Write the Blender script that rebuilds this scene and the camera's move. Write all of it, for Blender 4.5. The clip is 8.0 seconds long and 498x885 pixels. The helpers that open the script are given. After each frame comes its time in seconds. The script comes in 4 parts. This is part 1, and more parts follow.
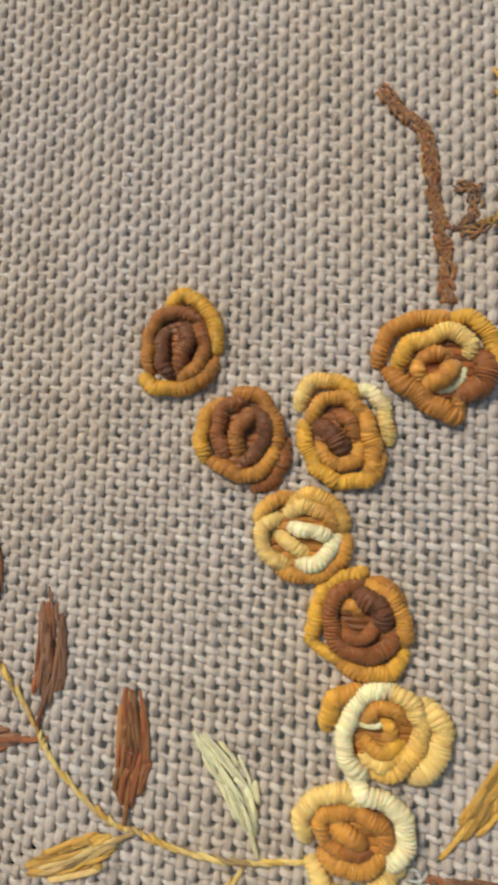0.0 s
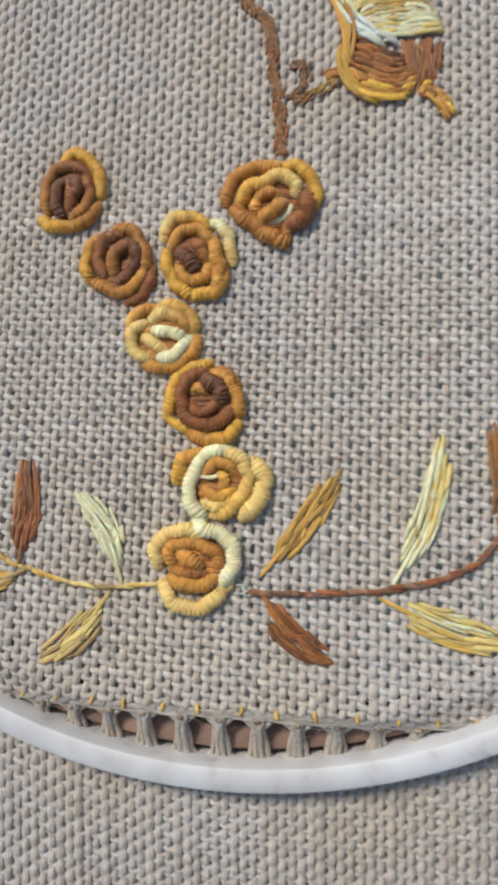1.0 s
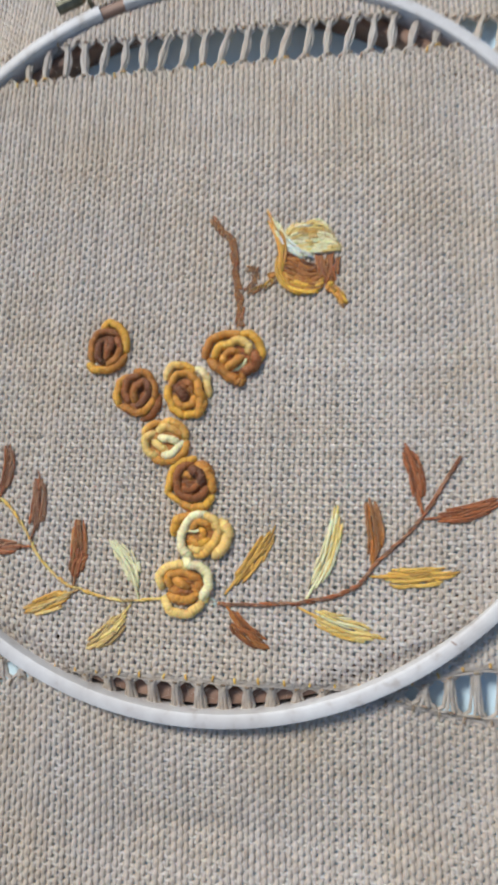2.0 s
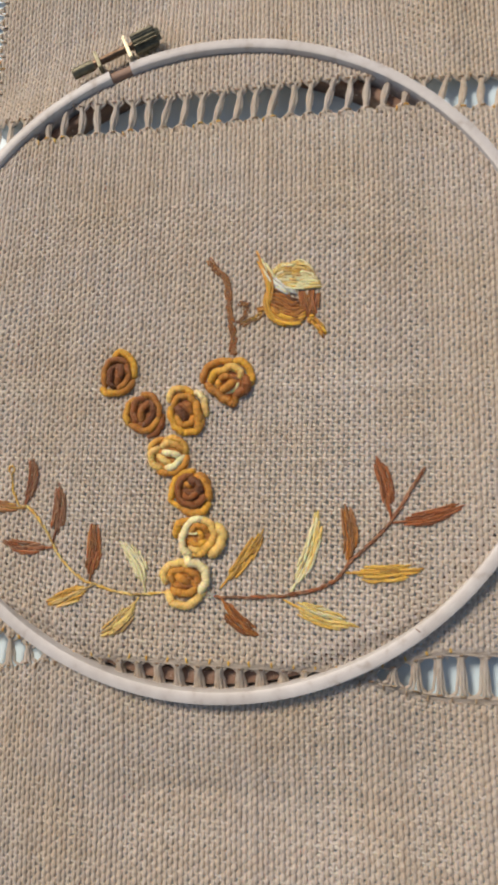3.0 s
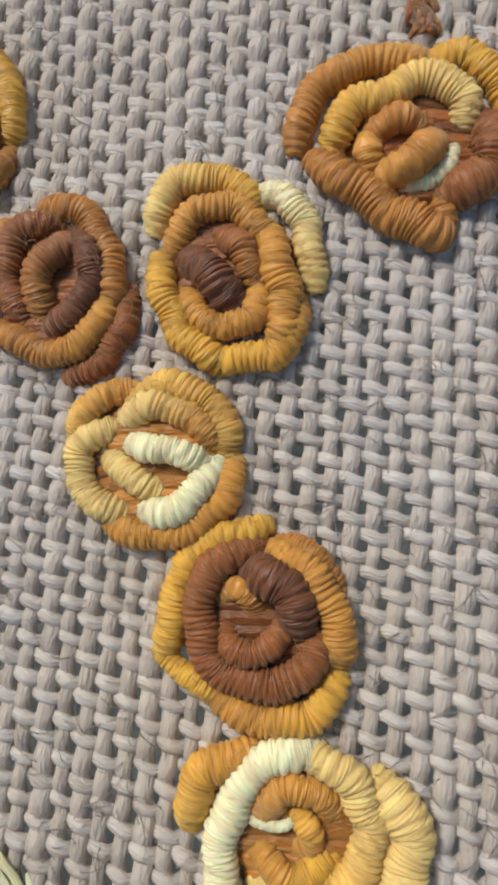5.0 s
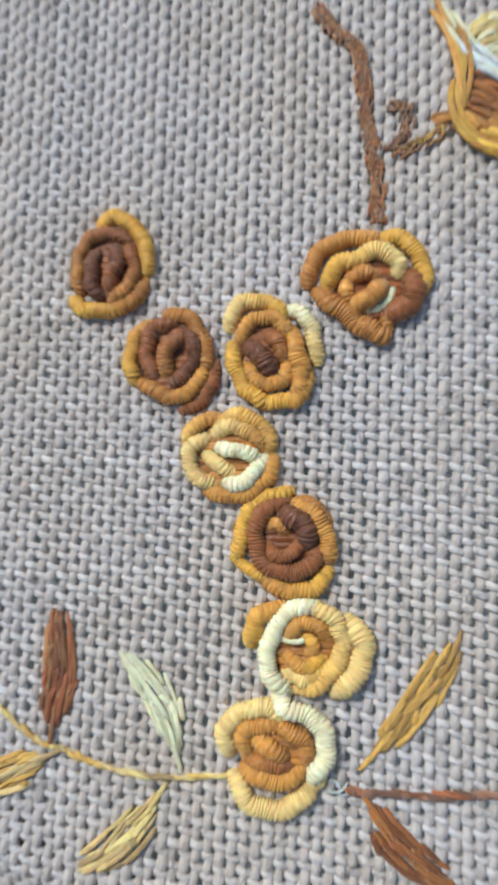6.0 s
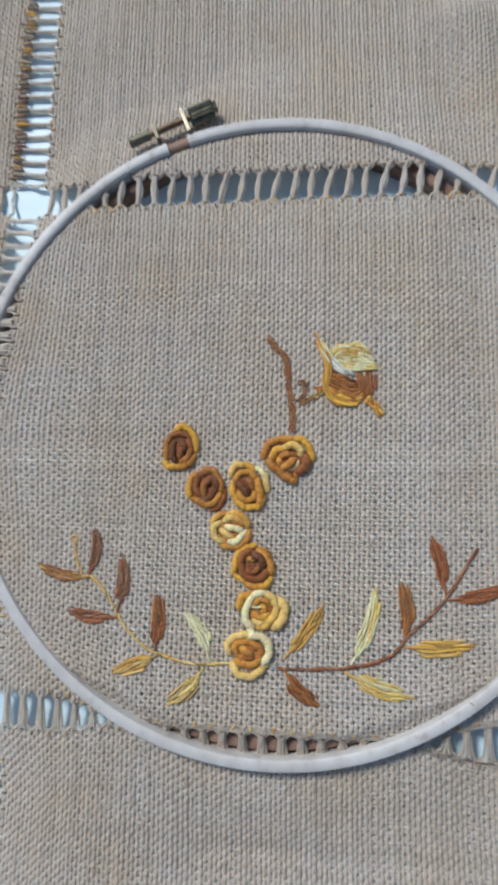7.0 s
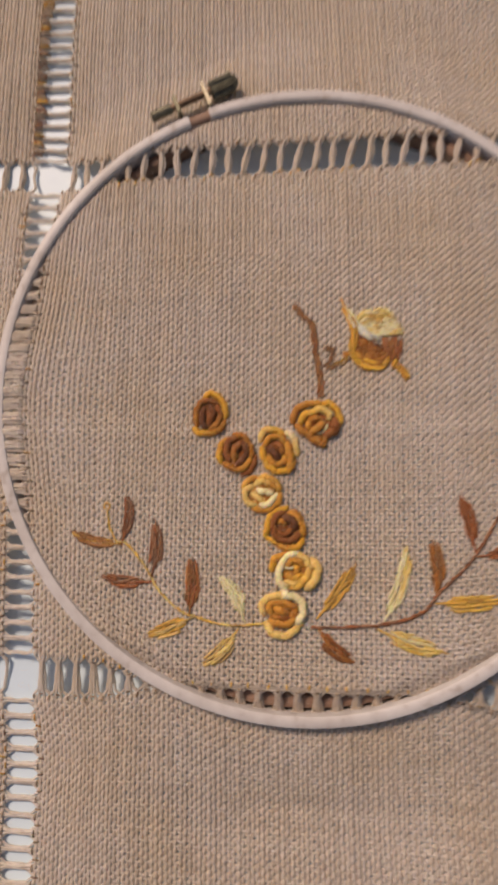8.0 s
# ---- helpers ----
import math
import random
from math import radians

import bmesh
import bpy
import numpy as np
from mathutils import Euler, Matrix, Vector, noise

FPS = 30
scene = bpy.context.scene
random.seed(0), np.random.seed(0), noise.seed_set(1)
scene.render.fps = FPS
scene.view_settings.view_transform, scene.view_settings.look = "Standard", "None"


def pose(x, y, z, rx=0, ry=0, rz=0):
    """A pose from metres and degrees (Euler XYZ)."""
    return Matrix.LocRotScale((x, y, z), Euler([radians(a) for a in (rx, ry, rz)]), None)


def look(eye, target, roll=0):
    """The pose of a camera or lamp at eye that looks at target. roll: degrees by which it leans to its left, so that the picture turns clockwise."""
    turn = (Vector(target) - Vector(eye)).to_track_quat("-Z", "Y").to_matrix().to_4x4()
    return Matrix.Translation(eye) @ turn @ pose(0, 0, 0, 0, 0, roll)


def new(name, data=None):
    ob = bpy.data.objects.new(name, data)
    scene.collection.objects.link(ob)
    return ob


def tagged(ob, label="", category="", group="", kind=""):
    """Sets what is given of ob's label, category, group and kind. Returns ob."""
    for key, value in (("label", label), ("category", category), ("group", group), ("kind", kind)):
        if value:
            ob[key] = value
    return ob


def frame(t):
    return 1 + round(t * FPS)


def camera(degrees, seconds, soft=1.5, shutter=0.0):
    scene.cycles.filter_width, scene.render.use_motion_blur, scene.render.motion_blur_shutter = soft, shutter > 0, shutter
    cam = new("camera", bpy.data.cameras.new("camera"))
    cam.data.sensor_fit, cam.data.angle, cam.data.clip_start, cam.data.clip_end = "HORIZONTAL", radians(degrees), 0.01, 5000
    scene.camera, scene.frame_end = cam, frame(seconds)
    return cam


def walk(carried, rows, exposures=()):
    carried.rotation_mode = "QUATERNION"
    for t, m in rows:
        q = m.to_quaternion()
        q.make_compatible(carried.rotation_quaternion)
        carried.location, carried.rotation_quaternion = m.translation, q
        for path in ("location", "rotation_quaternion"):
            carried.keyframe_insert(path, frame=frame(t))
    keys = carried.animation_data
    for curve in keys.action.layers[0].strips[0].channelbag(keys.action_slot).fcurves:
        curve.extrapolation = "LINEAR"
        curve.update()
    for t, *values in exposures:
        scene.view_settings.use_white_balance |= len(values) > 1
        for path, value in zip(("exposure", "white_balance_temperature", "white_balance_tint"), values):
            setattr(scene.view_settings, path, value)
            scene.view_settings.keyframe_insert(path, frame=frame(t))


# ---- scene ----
MM = 0.001

cam = camera(46.3, 8.0, soft=3.4, shutter=0.3)
walk(cam, [
    (0.0, pose(-0.0082, -0.0267, 0.0674, 6.39, 7.03, 0.96)),
    (0.2, pose(-0.0042, -0.0287, 0.0675, 6.11, 7.12, 1.05)),
    (0.5, pose(0.0013, -0.0381, 0.0694, 5.46, 6.70, 1.05)),
    (0.8, pose(0.0074, -0.0482, 0.0740, 6.21, 6.81, 1.18)),
    (1.0, pose(0.0114, -0.0535, 0.0794, 6.40, 6.48, 1.17)),
    (1.2, pose(0.0140, -0.0529, 0.0856, 6.44, 6.66, 1.18)),
    (1.5, pose(0.0167, -0.0512, 0.0991, 7.80, 7.05, 1.26)),
    (1.8, pose(0.0204, -0.0501, 0.1137, 8.43, 7.32, 1.17)),
    (2.0, pose(0.0253, -0.0502, 0.1268, 9.15, 7.33, 1.10)),
    (2.2, pose(0.0284, -0.0529, 0.1364, 10.61, 6.72, 0.91)),
    (2.75, pose(0.0340, -0.0522, 0.1485, 10.30, 8.05, 0.90)),
    (3.3, pose(0.0279, -0.0470, 0.1321, 8.35, 9.10, 0.92)),
    (3.5, pose(0.0205, -0.0437, 0.1190, 7.64, 8.34, 0.83)),
    (3.7, pose(0.0180, -0.0428, 0.1037, 7.44, 7.93, 0.70)),
    (4.0, pose(0.0119, -0.0392, 0.0769, 6.19, 6.89, 0.51)),
    (4.2, pose(0.0105, -0.0372, 0.0651, 6.28, 6.89, 0.59)),
    (4.4, pose(0.0080, -0.0331, 0.0525, 6.19, 6.98, 0.47)),
    (4.5, pose(0.0070, -0.0314, 0.0476, 6.25, 6.68, 0.54)),
    (4.7, pose(0.0019, -0.0323, 0.0392, 6.44, 6.44, 0.74)),
    (5.25, pose(-0.0008, -0.0326, 0.0345, 5.70, 6.80, 0.80)),
    (5.8, pose(-0.0002, -0.0347, 0.0522, 5.05, 7.17, 0.87)),
    (6.0, pose(-0.0011, -0.0342, 0.0655, 5.27, 6.13, 1.07)),
    (6.2, pose(0.0010, -0.0349, 0.0762, 5.94, 6.60, 1.28)),
    (6.5, pose(0.0060, -0.0347, 0.1021, 6.88, 7.10, 1.21)),
    (6.8, pose(0.0095, -0.0308, 0.1331, 8.16, 6.24, 1.15)),
    (7.0, pose(0.0119, -0.0293, 0.1578, 8.53, 6.27, 1.28)),
    (7.2, pose(0.0113, -0.0296, 0.1718, 8.99, 6.06, 1.15)),
    (7.5, pose(0.0084, -0.0287, 0.1857, 9.40, 5.39, 0.94)),
    (7.8, pose(0.0087, -0.0321, 0.1790, 9.10, 5.43, 0.45)),
    (8.0, pose(0.0020, -0.0393, 0.1598, 8.43, 5.68, 0.21)),
], exposures=[
    (0.0, -0.10, 7600, 9), (0.5, -0.08, 6900, 8), (1.0, -0.02, 6550, 7), (1.5, 0.03, 6400, 7), (2.2, 0.03, 6650, 8), (3.3, -0.25, 8300, 15), (4.0, -0.29, 8000, 14),
    (4.7, -0.20, 7150, 10), (5.8, 0.16, 5800, 7), (6.5, -0.04, 5950, 5), (7.0, -0.25, 6250, 6), (7.5, -0.31, 7250, 11), (7.8, -0.38, 8200, 18), (8.0, -0.47, 9300, 28),
])

# ---- light: a pale overcast sky and soft daylight from the upper left of the cloth ----
SUN_ELEVATION, SUN_ROTATION = radians(47), radians(-40)
world = bpy.data.worlds.new("daylight")
scene.world = world
world.use_nodes = True
sky = world.node_tree.nodes.new("ShaderNodeTexSky")
sky.sky_type, sky.sun_disc = "NISHITA", False
sky.sun_elevation, sky.sun_rotation = SUN_ELEVATION, SUN_ROTATION
background = world.node_tree.nodes["Background"]
world.node_tree.links.new(sky.outputs["Color"], background.inputs["Color"])
background.inputs["Strength"].default_value = 0.105
sun_data = bpy.data.lights.new("sun", "SUN")
sun_data.energy, sun_data.angle, sun_data.color = 3.05, radians(14), (1.0, 0.97, 0.925)
sun = new("sun", sun_data)
sun.matrix_world = look((-0.50, 0.60, 0.84), (0, 0, 0))


# ---- materials ----
def shader(name, rough=0.7, metal=0.0, colour=(0.5, 0.5, 0.5)):
    mat = bpy.data.materials.new(name)
    mat.use_nodes = True
    bsdf = mat.node_tree.nodes["Principled BSDF"]
    bsdf.inputs["Roughness"].default_value, bsdf.inputs["Metallic"].default_value = rough, metal
    bsdf.inputs["Base Color"].default_value = (*colour, 1)
    return mat, mat.node_tree, bsdf


def node(tree, kind, **values):
    made = tree.nodes.new(kind)
    for key, value in values.items():
        made.inputs[key.replace("_", " ")].default_value = value
    return made


def grained(tree, scale):
    """The place along and round a thread, in millimetres and turns, stretched."""
    place = tree.nodes.new("ShaderNodeAttribute")
    place.attribute_name = "grain"
    stretch = tree.nodes.new("ShaderNodeMapping")
    stretch.inputs["Scale"].default_value = scale
    tree.links.new(place.outputs["Vector"], stretch.inputs["Vector"])
    return stretch.outputs["Vector"]


def ramp(tree, source, stops):
    made = tree.nodes.new("ShaderNodeValToRGB")
    made.color_ramp.elements[0].position, made.color_ramp.elements[1].position = stops[0][0], stops[-1][0]
    made.color_ramp.elements[0].color, made.color_ramp.elements[1].color = (*stops[0][1], 1), (*stops[-1][1], 1)
    for at, colour in stops[1:-1]:
        made.color_ramp.elements.new(at).color = (*colour, 1)
    tree.links.new(source, made.inputs["Fac"])
    return made.outputs["Color"]


def blend(tree, a, b, how="MULTIPLY", fac=1.0):
    made = tree.nodes.new("ShaderNodeMix")
    made.data_type, made.blend_type = "RGBA", how
    made.inputs[0].default_value = fac
    for source, slot in ((a, made.inputs[6]), (b, made.inputs[7])):
        if isinstance(source, tuple):
            slot.default_value = (*source, 1)
        else:
            tree.links.new(source, slot)
    return made.outputs[2]


def bumped(tree, bsdf, source, strength, distance):
    made = node(tree, "ShaderNodeBump", Strength=strength, Distance=distance)
    tree.links.new(source, made.inputs["Height"])
    tree.links.new(made.outputs["Normal"], bsdf.inputs["Normal"])


def linen_material(name, tone, rough):
    mat, tree, bsdf = shader(name, rough)
    bsdf.inputs["Specular IOR Level"].default_value = 0.5
    bsdf.inputs["Subsurface Weight"].default_value = 0.25
    bsdf.inputs["Subsurface Radius"].default_value = (1.0, 0.8, 0.6)
    bsdf.inputs["Subsurface Scale"].default_value = 0.0006
    each = tree.nodes.new("ShaderNodeNewGeometry")
    shade = ramp(tree, each.outputs["Random Per Island"], [(0, (0.93, 0.92, 0.91)), (0.5, (1, 0.99, 0.98)), (1, (1.05, 1.05, 1.05))])
    slub = node(tree, "ShaderNodeTexNoise", Scale=1.0, Detail=3.0)
    tree.links.new(grained(tree, (0.35, 3.0, 1.0)), slub.inputs["Vector"])
    slubs = ramp(tree, slub.outputs["Fac"], [(0.25, (0.78, 0.74, 0.70)), (0.5, (1, 1, 1)), (0.8, (1.16, 1.15, 1.13))])
    where = tree.nodes.new("ShaderNodeNewGeometry")
    stain = node(tree, "ShaderNodeTexNoise", Scale=34.0, Detail=4.0)
    tree.links.new(where.outputs["Position"], stain.inputs["Vector"])
    stains = ramp(tree, stain.outputs["Fac"], [(0.3, (0.97, 0.925, 0.84)), (0.6, (1, 1, 1))])
    base = blend(tree, blend(tree, blend(tree, shade, slubs), stains), tone)
    tree.links.new(base, bsdf.inputs["Base Color"])
    fibre = node(tree, "ShaderNodeTexNoise", Scale=1.0, Detail=4.0)
    tree.links.new(grained(tree, (1.6, 16.0, 1.0)), fibre.inputs["Vector"])
    bumped(tree, bsdf, fibre.outputs["Fac"], 1.0, 0.0003)
    glow = tree.nodes.new("ShaderNodeBsdfTranslucent")
    tree.links.new(base, glow.inputs["Color"])
    both = node(tree, "ShaderNodeMixShader", Fac=0.36)
    tree.links.new(bsdf.outputs["BSDF"], both.inputs[1])
    tree.links.new(glow.outputs["BSDF"], both.inputs[2])
    tree.links.new(both.outputs["Shader"], tree.nodes["Material Output"].inputs["Surface"])
    return mat


def floss_material(name, fibres, blotching, turned):
    """Dyed cotton floss: the dye varies along the thread, with fine fibres."""
    mat, tree, bsdf = shader(name, 0.4)
    bsdf.inputs["Specular IOR Level"].default_value = 0.5
    bsdf.inputs["Subsurface Weight"].default_value = 0.4
    bsdf.inputs["Subsurface Radius"].default_value = (1.0, 0.55, 0.25)
    bsdf.inputs["Subsurface Scale"].default_value = 0.001
    bsdf.inputs["Sheen Weight"].default_value, bsdf.inputs["Sheen Roughness"].default_value = 0.32, 0.4
    bsdf.inputs["Sheen Tint"].default_value = (1.0, 0.85, 0.6, 1)
    lie_of_fibres = tree.nodes.new("ShaderNodeTangent")
    lie_of_fibres.direction_type, lie_of_fibres.uv_map = "UV_MAP", "thread"
    tree.links.new(lie_of_fibres.outputs["Tangent"], bsdf.inputs["Tangent"])
    bsdf.inputs["Anisotropic"].default_value, bsdf.inputs["Anisotropic Rotation"].default_value = 0.75, turned
    dye = tree.nodes.new("ShaderNodeAttribute")
    dye.attribute_name = "dye"
    blotch = node(tree, "ShaderNodeTexNoise", Scale=1.0, Detail=3.0)
    tree.links.new(grained(tree, blotching), blotch.inputs["Vector"])
    blotches = ramp(tree, blotch.outputs["Fac"], [(0.25, (0.80, 0.74, 0.68)), (0.55, (1, 1, 1)), (0.8, (1.15, 1.12, 1.08))])
    tree.links.new(blend(tree, dye.outputs["Color"], blotches), bsdf.inputs["Base Color"])
    fibre = node(tree, "ShaderNodeTexNoise", Scale=1.0, Detail=3.0)
    tree.links.new(grained(tree, fibres), fibre.inputs["Vector"])
    bumped(tree, bsdf, fibre.outputs["Fac"], 1.0, 0.00025)
    return mat


def hoop_material():
    mat, tree, bsdf = shader("whitewashed_wood", 0.5)
    where = tree.nodes.new("ShaderNodeTexCoord")
    mark = node(tree, "ShaderNodeTexNoise", Scale=260.0, Detail=5.0)
    tree.links.new(where.outputs["Object"], mark.inputs["Vector"])
    marks = ramp(tree, mark.outputs["Fac"], [(0.28, (0.47, 0.43, 0.40)), (0.42, (0.61, 0.59, 0.58)), (0.7, (0.68, 0.67, 0.66))])
    broad = node(tree, "ShaderNodeTexNoise", Scale=30.0, Detail=2.0)
    tree.links.new(where.outputs["Object"], broad.inputs["Vector"])
    broads = ramp(tree, broad.outputs["Fac"], [(0.35, (0.88, 0.86, 0.84)), (0.6, (1, 1, 1))])
    tree.links.new(blend(tree, marks, broads), bsdf.inputs["Base Color"])
    bumped(tree, bsdf, mark.outputs["Fac"], 0.25, 0.0003)
    return mat


def bare_wood_material():
    mat, tree, bsdf = shader("bare_beech", 0.6)
    where = tree.nodes.new("ShaderNodeTexCoord")
    mark = node(tree, "ShaderNodeTexNoise", Scale=180.0, Detail=5.0)
    tree.links.new(where.outputs["Object"], mark.inputs["Vector"])
    tree.links.new(ramp(tree, mark.outputs["Fac"], [(0.3, (0.20, 0.115, 0.08)), (0.7, (0.34, 0.21, 0.15))]), bsdf.inputs["Base Color"])
    return mat


def table_material():
    """A glossy pale blue cover that does not lie quite flat."""
    mat, tree, bsdf = shader("pale_blue_cover", 0.3)
    where = tree.nodes.new("ShaderNodeTexCoord")
    mark = node(tree, "ShaderNodeTexNoise", Scale=14.0, Detail=5.0)
    tree.links.new(where.outputs["Object"], mark.inputs["Vector"])
    tree.links.new(ramp(tree, mark.outputs["Fac"], [(0.3, (0.62, 0.81, 0.94)), (0.7, (0.69, 0.87, 0.97))]), bsdf.inputs["Base Color"])
    tree.links.new(ramp(tree, mark.outputs["Fac"], [(0.3, (0.42, 0.42, 0.42)), (0.7, (0.55, 0.55, 0.55))]), bsdf.inputs["Roughness"])
    crease = node(tree, "ShaderNodeTexNoise", Scale=70.0, Detail=1.0)
    tree.links.new(where.outputs["Object"], crease.inputs["Vector"])
    bumped(tree, bsdf, crease.outputs["Fac"], 0.22, 0.004)
    return mat


def metal_material(name, colour, rough):
    mat, tree, bsdf = shader(name, rough, 1.0)
    where = tree.nodes.new("ShaderNodeTexCoord")
    mark = node(tree, "ShaderNodeTexNoise", Scale=420.0, Detail=4.0)
    tree.links.new(where.outputs["Object"], mark.inputs["Vector"])
    dull = tuple(0.55 * c for c in colour)
    tree.links.new(ramp(tree, mark.outputs["Fac"], [(0.35, dull), (0.6, colour)]), bsdf.inputs["Base Color"])
    bumped(tree, bsdf, mark.outputs["Fac"], 0.2, 0.0002)
    return mat


WARP = linen_material("linen_warp", (0.785, 0.71, 0.635), 0.52)
# same linen, browner: the shade among the fringe's tufts is in this tone
SHADED_FRINGE = linen_material("linen_fringe_shaded", (0.70, 0.60, 0.47), 0.6)
# weft tone raised above the warp's to paint in glints on its floats
WEFT = linen_material("linen_weft_glinting", (0.94, 0.87, 0.80), 0.36)
FLOSS = floss_material("cotton_floss", (1.2, 14.0, 1.0), (0.8, 3.0, 1.0), 0.0)
WOUND = floss_material("wound_cotton_floss", (9.0, 1.5, 1.0), (1.6, 0.8, 1.0), 0.25)
WOOD = hoop_material()
BARE_WOOD = bare_wood_material()
LACQUER = table_material()
STEEL = metal_material("dark_zinc", (0.19, 0.185, 0.14), 0.5)
BRONZE = metal_material("brown_bronze", (0.25, 0.17, 0.12), 0.5)
BRASS = metal_material("pale_brass", (0.50, 0.46, 0.36), 0.5)

DYES = {
    "gold": (0.78, 0.42, 0.052), "ochre": (0.66, 0.305, 0.048), "tan": (0.50, 0.205, 0.033),
    "umber": (0.30, 0.098, 0.021), "dark": (0.17, 0.055, 0.016), "brown": (0.335, 0.105, 0.032),
    "bark": (0.28, 0.135, 0.072), "russet": (0.40, 0.175, 0.060), "rust": (0.42, 0.150, 0.026),
    "honey": (0.88, 0.51, 0.11), "beige": (0.66, 0.44, 0.170), "amber": (0.66, 0.36, 0.070),
    "straw": (0.90, 0.625, 0.215), "cream": (0.95, 0.85, 0.50), "white": (0.80, 0.82, 0.72), "linen": (0.34, 0.25, 0.17),
}


# ---- building blocks ----
def mesh_of(name, verts, quads, material, grain=None, dye=None):
    """A smooth mesh from arrays of places (metres) and four-sided faces."""
    verts, quads = np.asarray(verts, np.float32), np.asarray(quads, np.int32)
    me = bpy.data.meshes.new(name)
    me.vertices.add(len(verts))
    me.vertices.foreach_set("co", verts.ravel())
    me.loops.add(quads.size)
    me.loops.foreach_set("vertex_index", quads.ravel())
    me.polygons.add(len(quads))
    me.polygons.foreach_set("loop_start", np.arange(0, quads.size, 4, dtype=np.int32))
    me.update(calc_edges=True)
    me.polygons.foreach_set("use_smooth", np.ones(len(quads), bool))
    if grain is not None:
        me.attributes.new("grain", "FLOAT_VECTOR", "POINT").data.foreach_set("vector", np.asarray(grain, np.float32).ravel())
        turn = me.uv_layers.new(name="thread")
        turn.data.foreach_set("uv", np.asarray(grain, np.float32)[quads.ravel(), :2].ravel())
    if dye is not None:
        me.attributes.new("dye", "FLOAT_COLOR", "POINT").data.foreach_set("color", np.asarray(dye, np.float32).ravel())
    me.materials.append(material)
    me.update()
    return me


def sweep(path, wide, high, angles, closed, seed=0.0):
    """A tube along path (n, 3): wide and high are its half sizes, one number or an array (n, sides)."""
    n, sides = len(path), len(angles)
    ahead = np.gradient(path, axis=0)
    ahead /= np.linalg.norm(ahead, axis=1, keepdims=True) + 1e-12
    side = np.cross(ahead, (0, 0, 1.0))
    side /= np.linalg.norm(side, axis=1, keepdims=True) + 1e-9
    above = np.cross(side, ahead)
    wide, high = np.broadcast_to(wide, (n, sides)), np.broadcast_to(high, (n, sides))
    verts = path[:, None] + side[:, None] * (wide * np.cos(angles))[..., None] + above[:, None] * (high * np.sin(angles))[..., None]
    run = np.concatenate([[0], np.cumsum(np.linalg.norm(np.diff(path, axis=0), axis=1))])
    grain = np.stack([np.broadcast_to(run[:, None] / MM, (n, sides)) + seed * 37.0, np.broadcast_to(angles / math.tau, (n, sides)) + seed * 5.0, np.full((n, sides), seed)], -1)
    a = np.arange(n - 1)[:, None] * sides
    k = np.arange(sides if closed else sides - 1)[None]
    b = (k + 1) % sides
    quads = np.stack([a + k, a + b, a + sides + b, a + sides + k], -1)[..., ::-1]
    return verts.reshape(-1, 3), quads.reshape(-1, 4), grain.reshape(-1, 3)


def joined(pieces):
    verts, quads, grain, at = [], [], [], 0
    for v, q, g in pieces:
        verts.append(v), quads.append(q + at), grain.append(g)
        at += len(v)
    return np.concatenate(verts), np.concatenate(quads), np.concatenate(grain)


def spline(points, n):
    """n places along a smooth line through the points."""
    p = np.asarray(points, float)
    p = np.concatenate([[2 * p[0] - p[1]], p, [2 * p[-1] - p[-2]]])
    at = np.linspace(0, len(p) - 3 - 1e-6, n)
    i, u = at.astype(int), (at % 1)[:, None]
    a, b, c, d = p[i], p[i + 1], p[i + 2], p[i + 3]
    return 0.5 * (2 * b + (c - a) * u + (2 * a - 5 * b + 4 * c - d) * u**2 + (3 * b - a - 3 * c + d) * u**3)


def hang(name, me, parent, label=""):
    ob = new(name, me)
    ob.parent = parent
    return tagged(ob, label=label)


def part(name, bm, material, parent, label=""):
    me = bpy.data.meshes.new(name)
    bm.to_mesh(me)
    bm.free()
    me.materials.append(material)
    return hang(name, me, parent, label)


def box(bm, size, m):
    made = bmesh.ops.create_cube(bm, size=1.0)["verts"]
    bmesh.ops.transform(bm, matrix=m @ Matrix.Diagonal((*size, 1)), verts=made)


def rod(bm, radius, length, m, sides=24):
    made = bmesh.ops.create_cone(bm, cap_ends=True, segments=sides, radius1=radius, radius2=radius, depth=length)["verts"]
    bmesh.ops.transform(bm, matrix=m, verts=made)


def empty(name, x, y, z):
    ob = new(name)
    ob.location, ob.empty_display_size = (x * MM, y * MM, z * MM), 0.004
    return ob


def smooth(a, b, x):
    u = np.clip((np.asarray(x, float) - a) / (np.asarray(b, float) - a), 0, 1)
    return u * u * (3 - 2 * u)


# ---- the tabletop ----
TABLE_Z = -7.2
bm = bmesh.new()
box(bm, (0.56, 0.56, 0.028), Matrix.Translation((-0.01, 0.01, TABLE_Z * MM - 0.014)))
bmesh.ops.bevel(bm, geom=bm.edges[:], offset=0.004, segments=3, affect="EDGES")
table = part("tabletop", bm, LACQUER, None)
tagged(table, "pale blue glossy tabletop cover under the linen", "tabletop", kind="structure")

# ---- the linen ----
HOOP = 87.5
WARP_STEP, WEFT_STEP = 1.29, 1.05
TOP_BAND, LOW_BAND, COLUMN = (65.0, 75.2), (-85.6, -75.6), (-84.2, -75.4)
LEFT, RIGHT, LOW, TOP = -126.0, 98.0, -152.0, 140.8
GROUP = 4


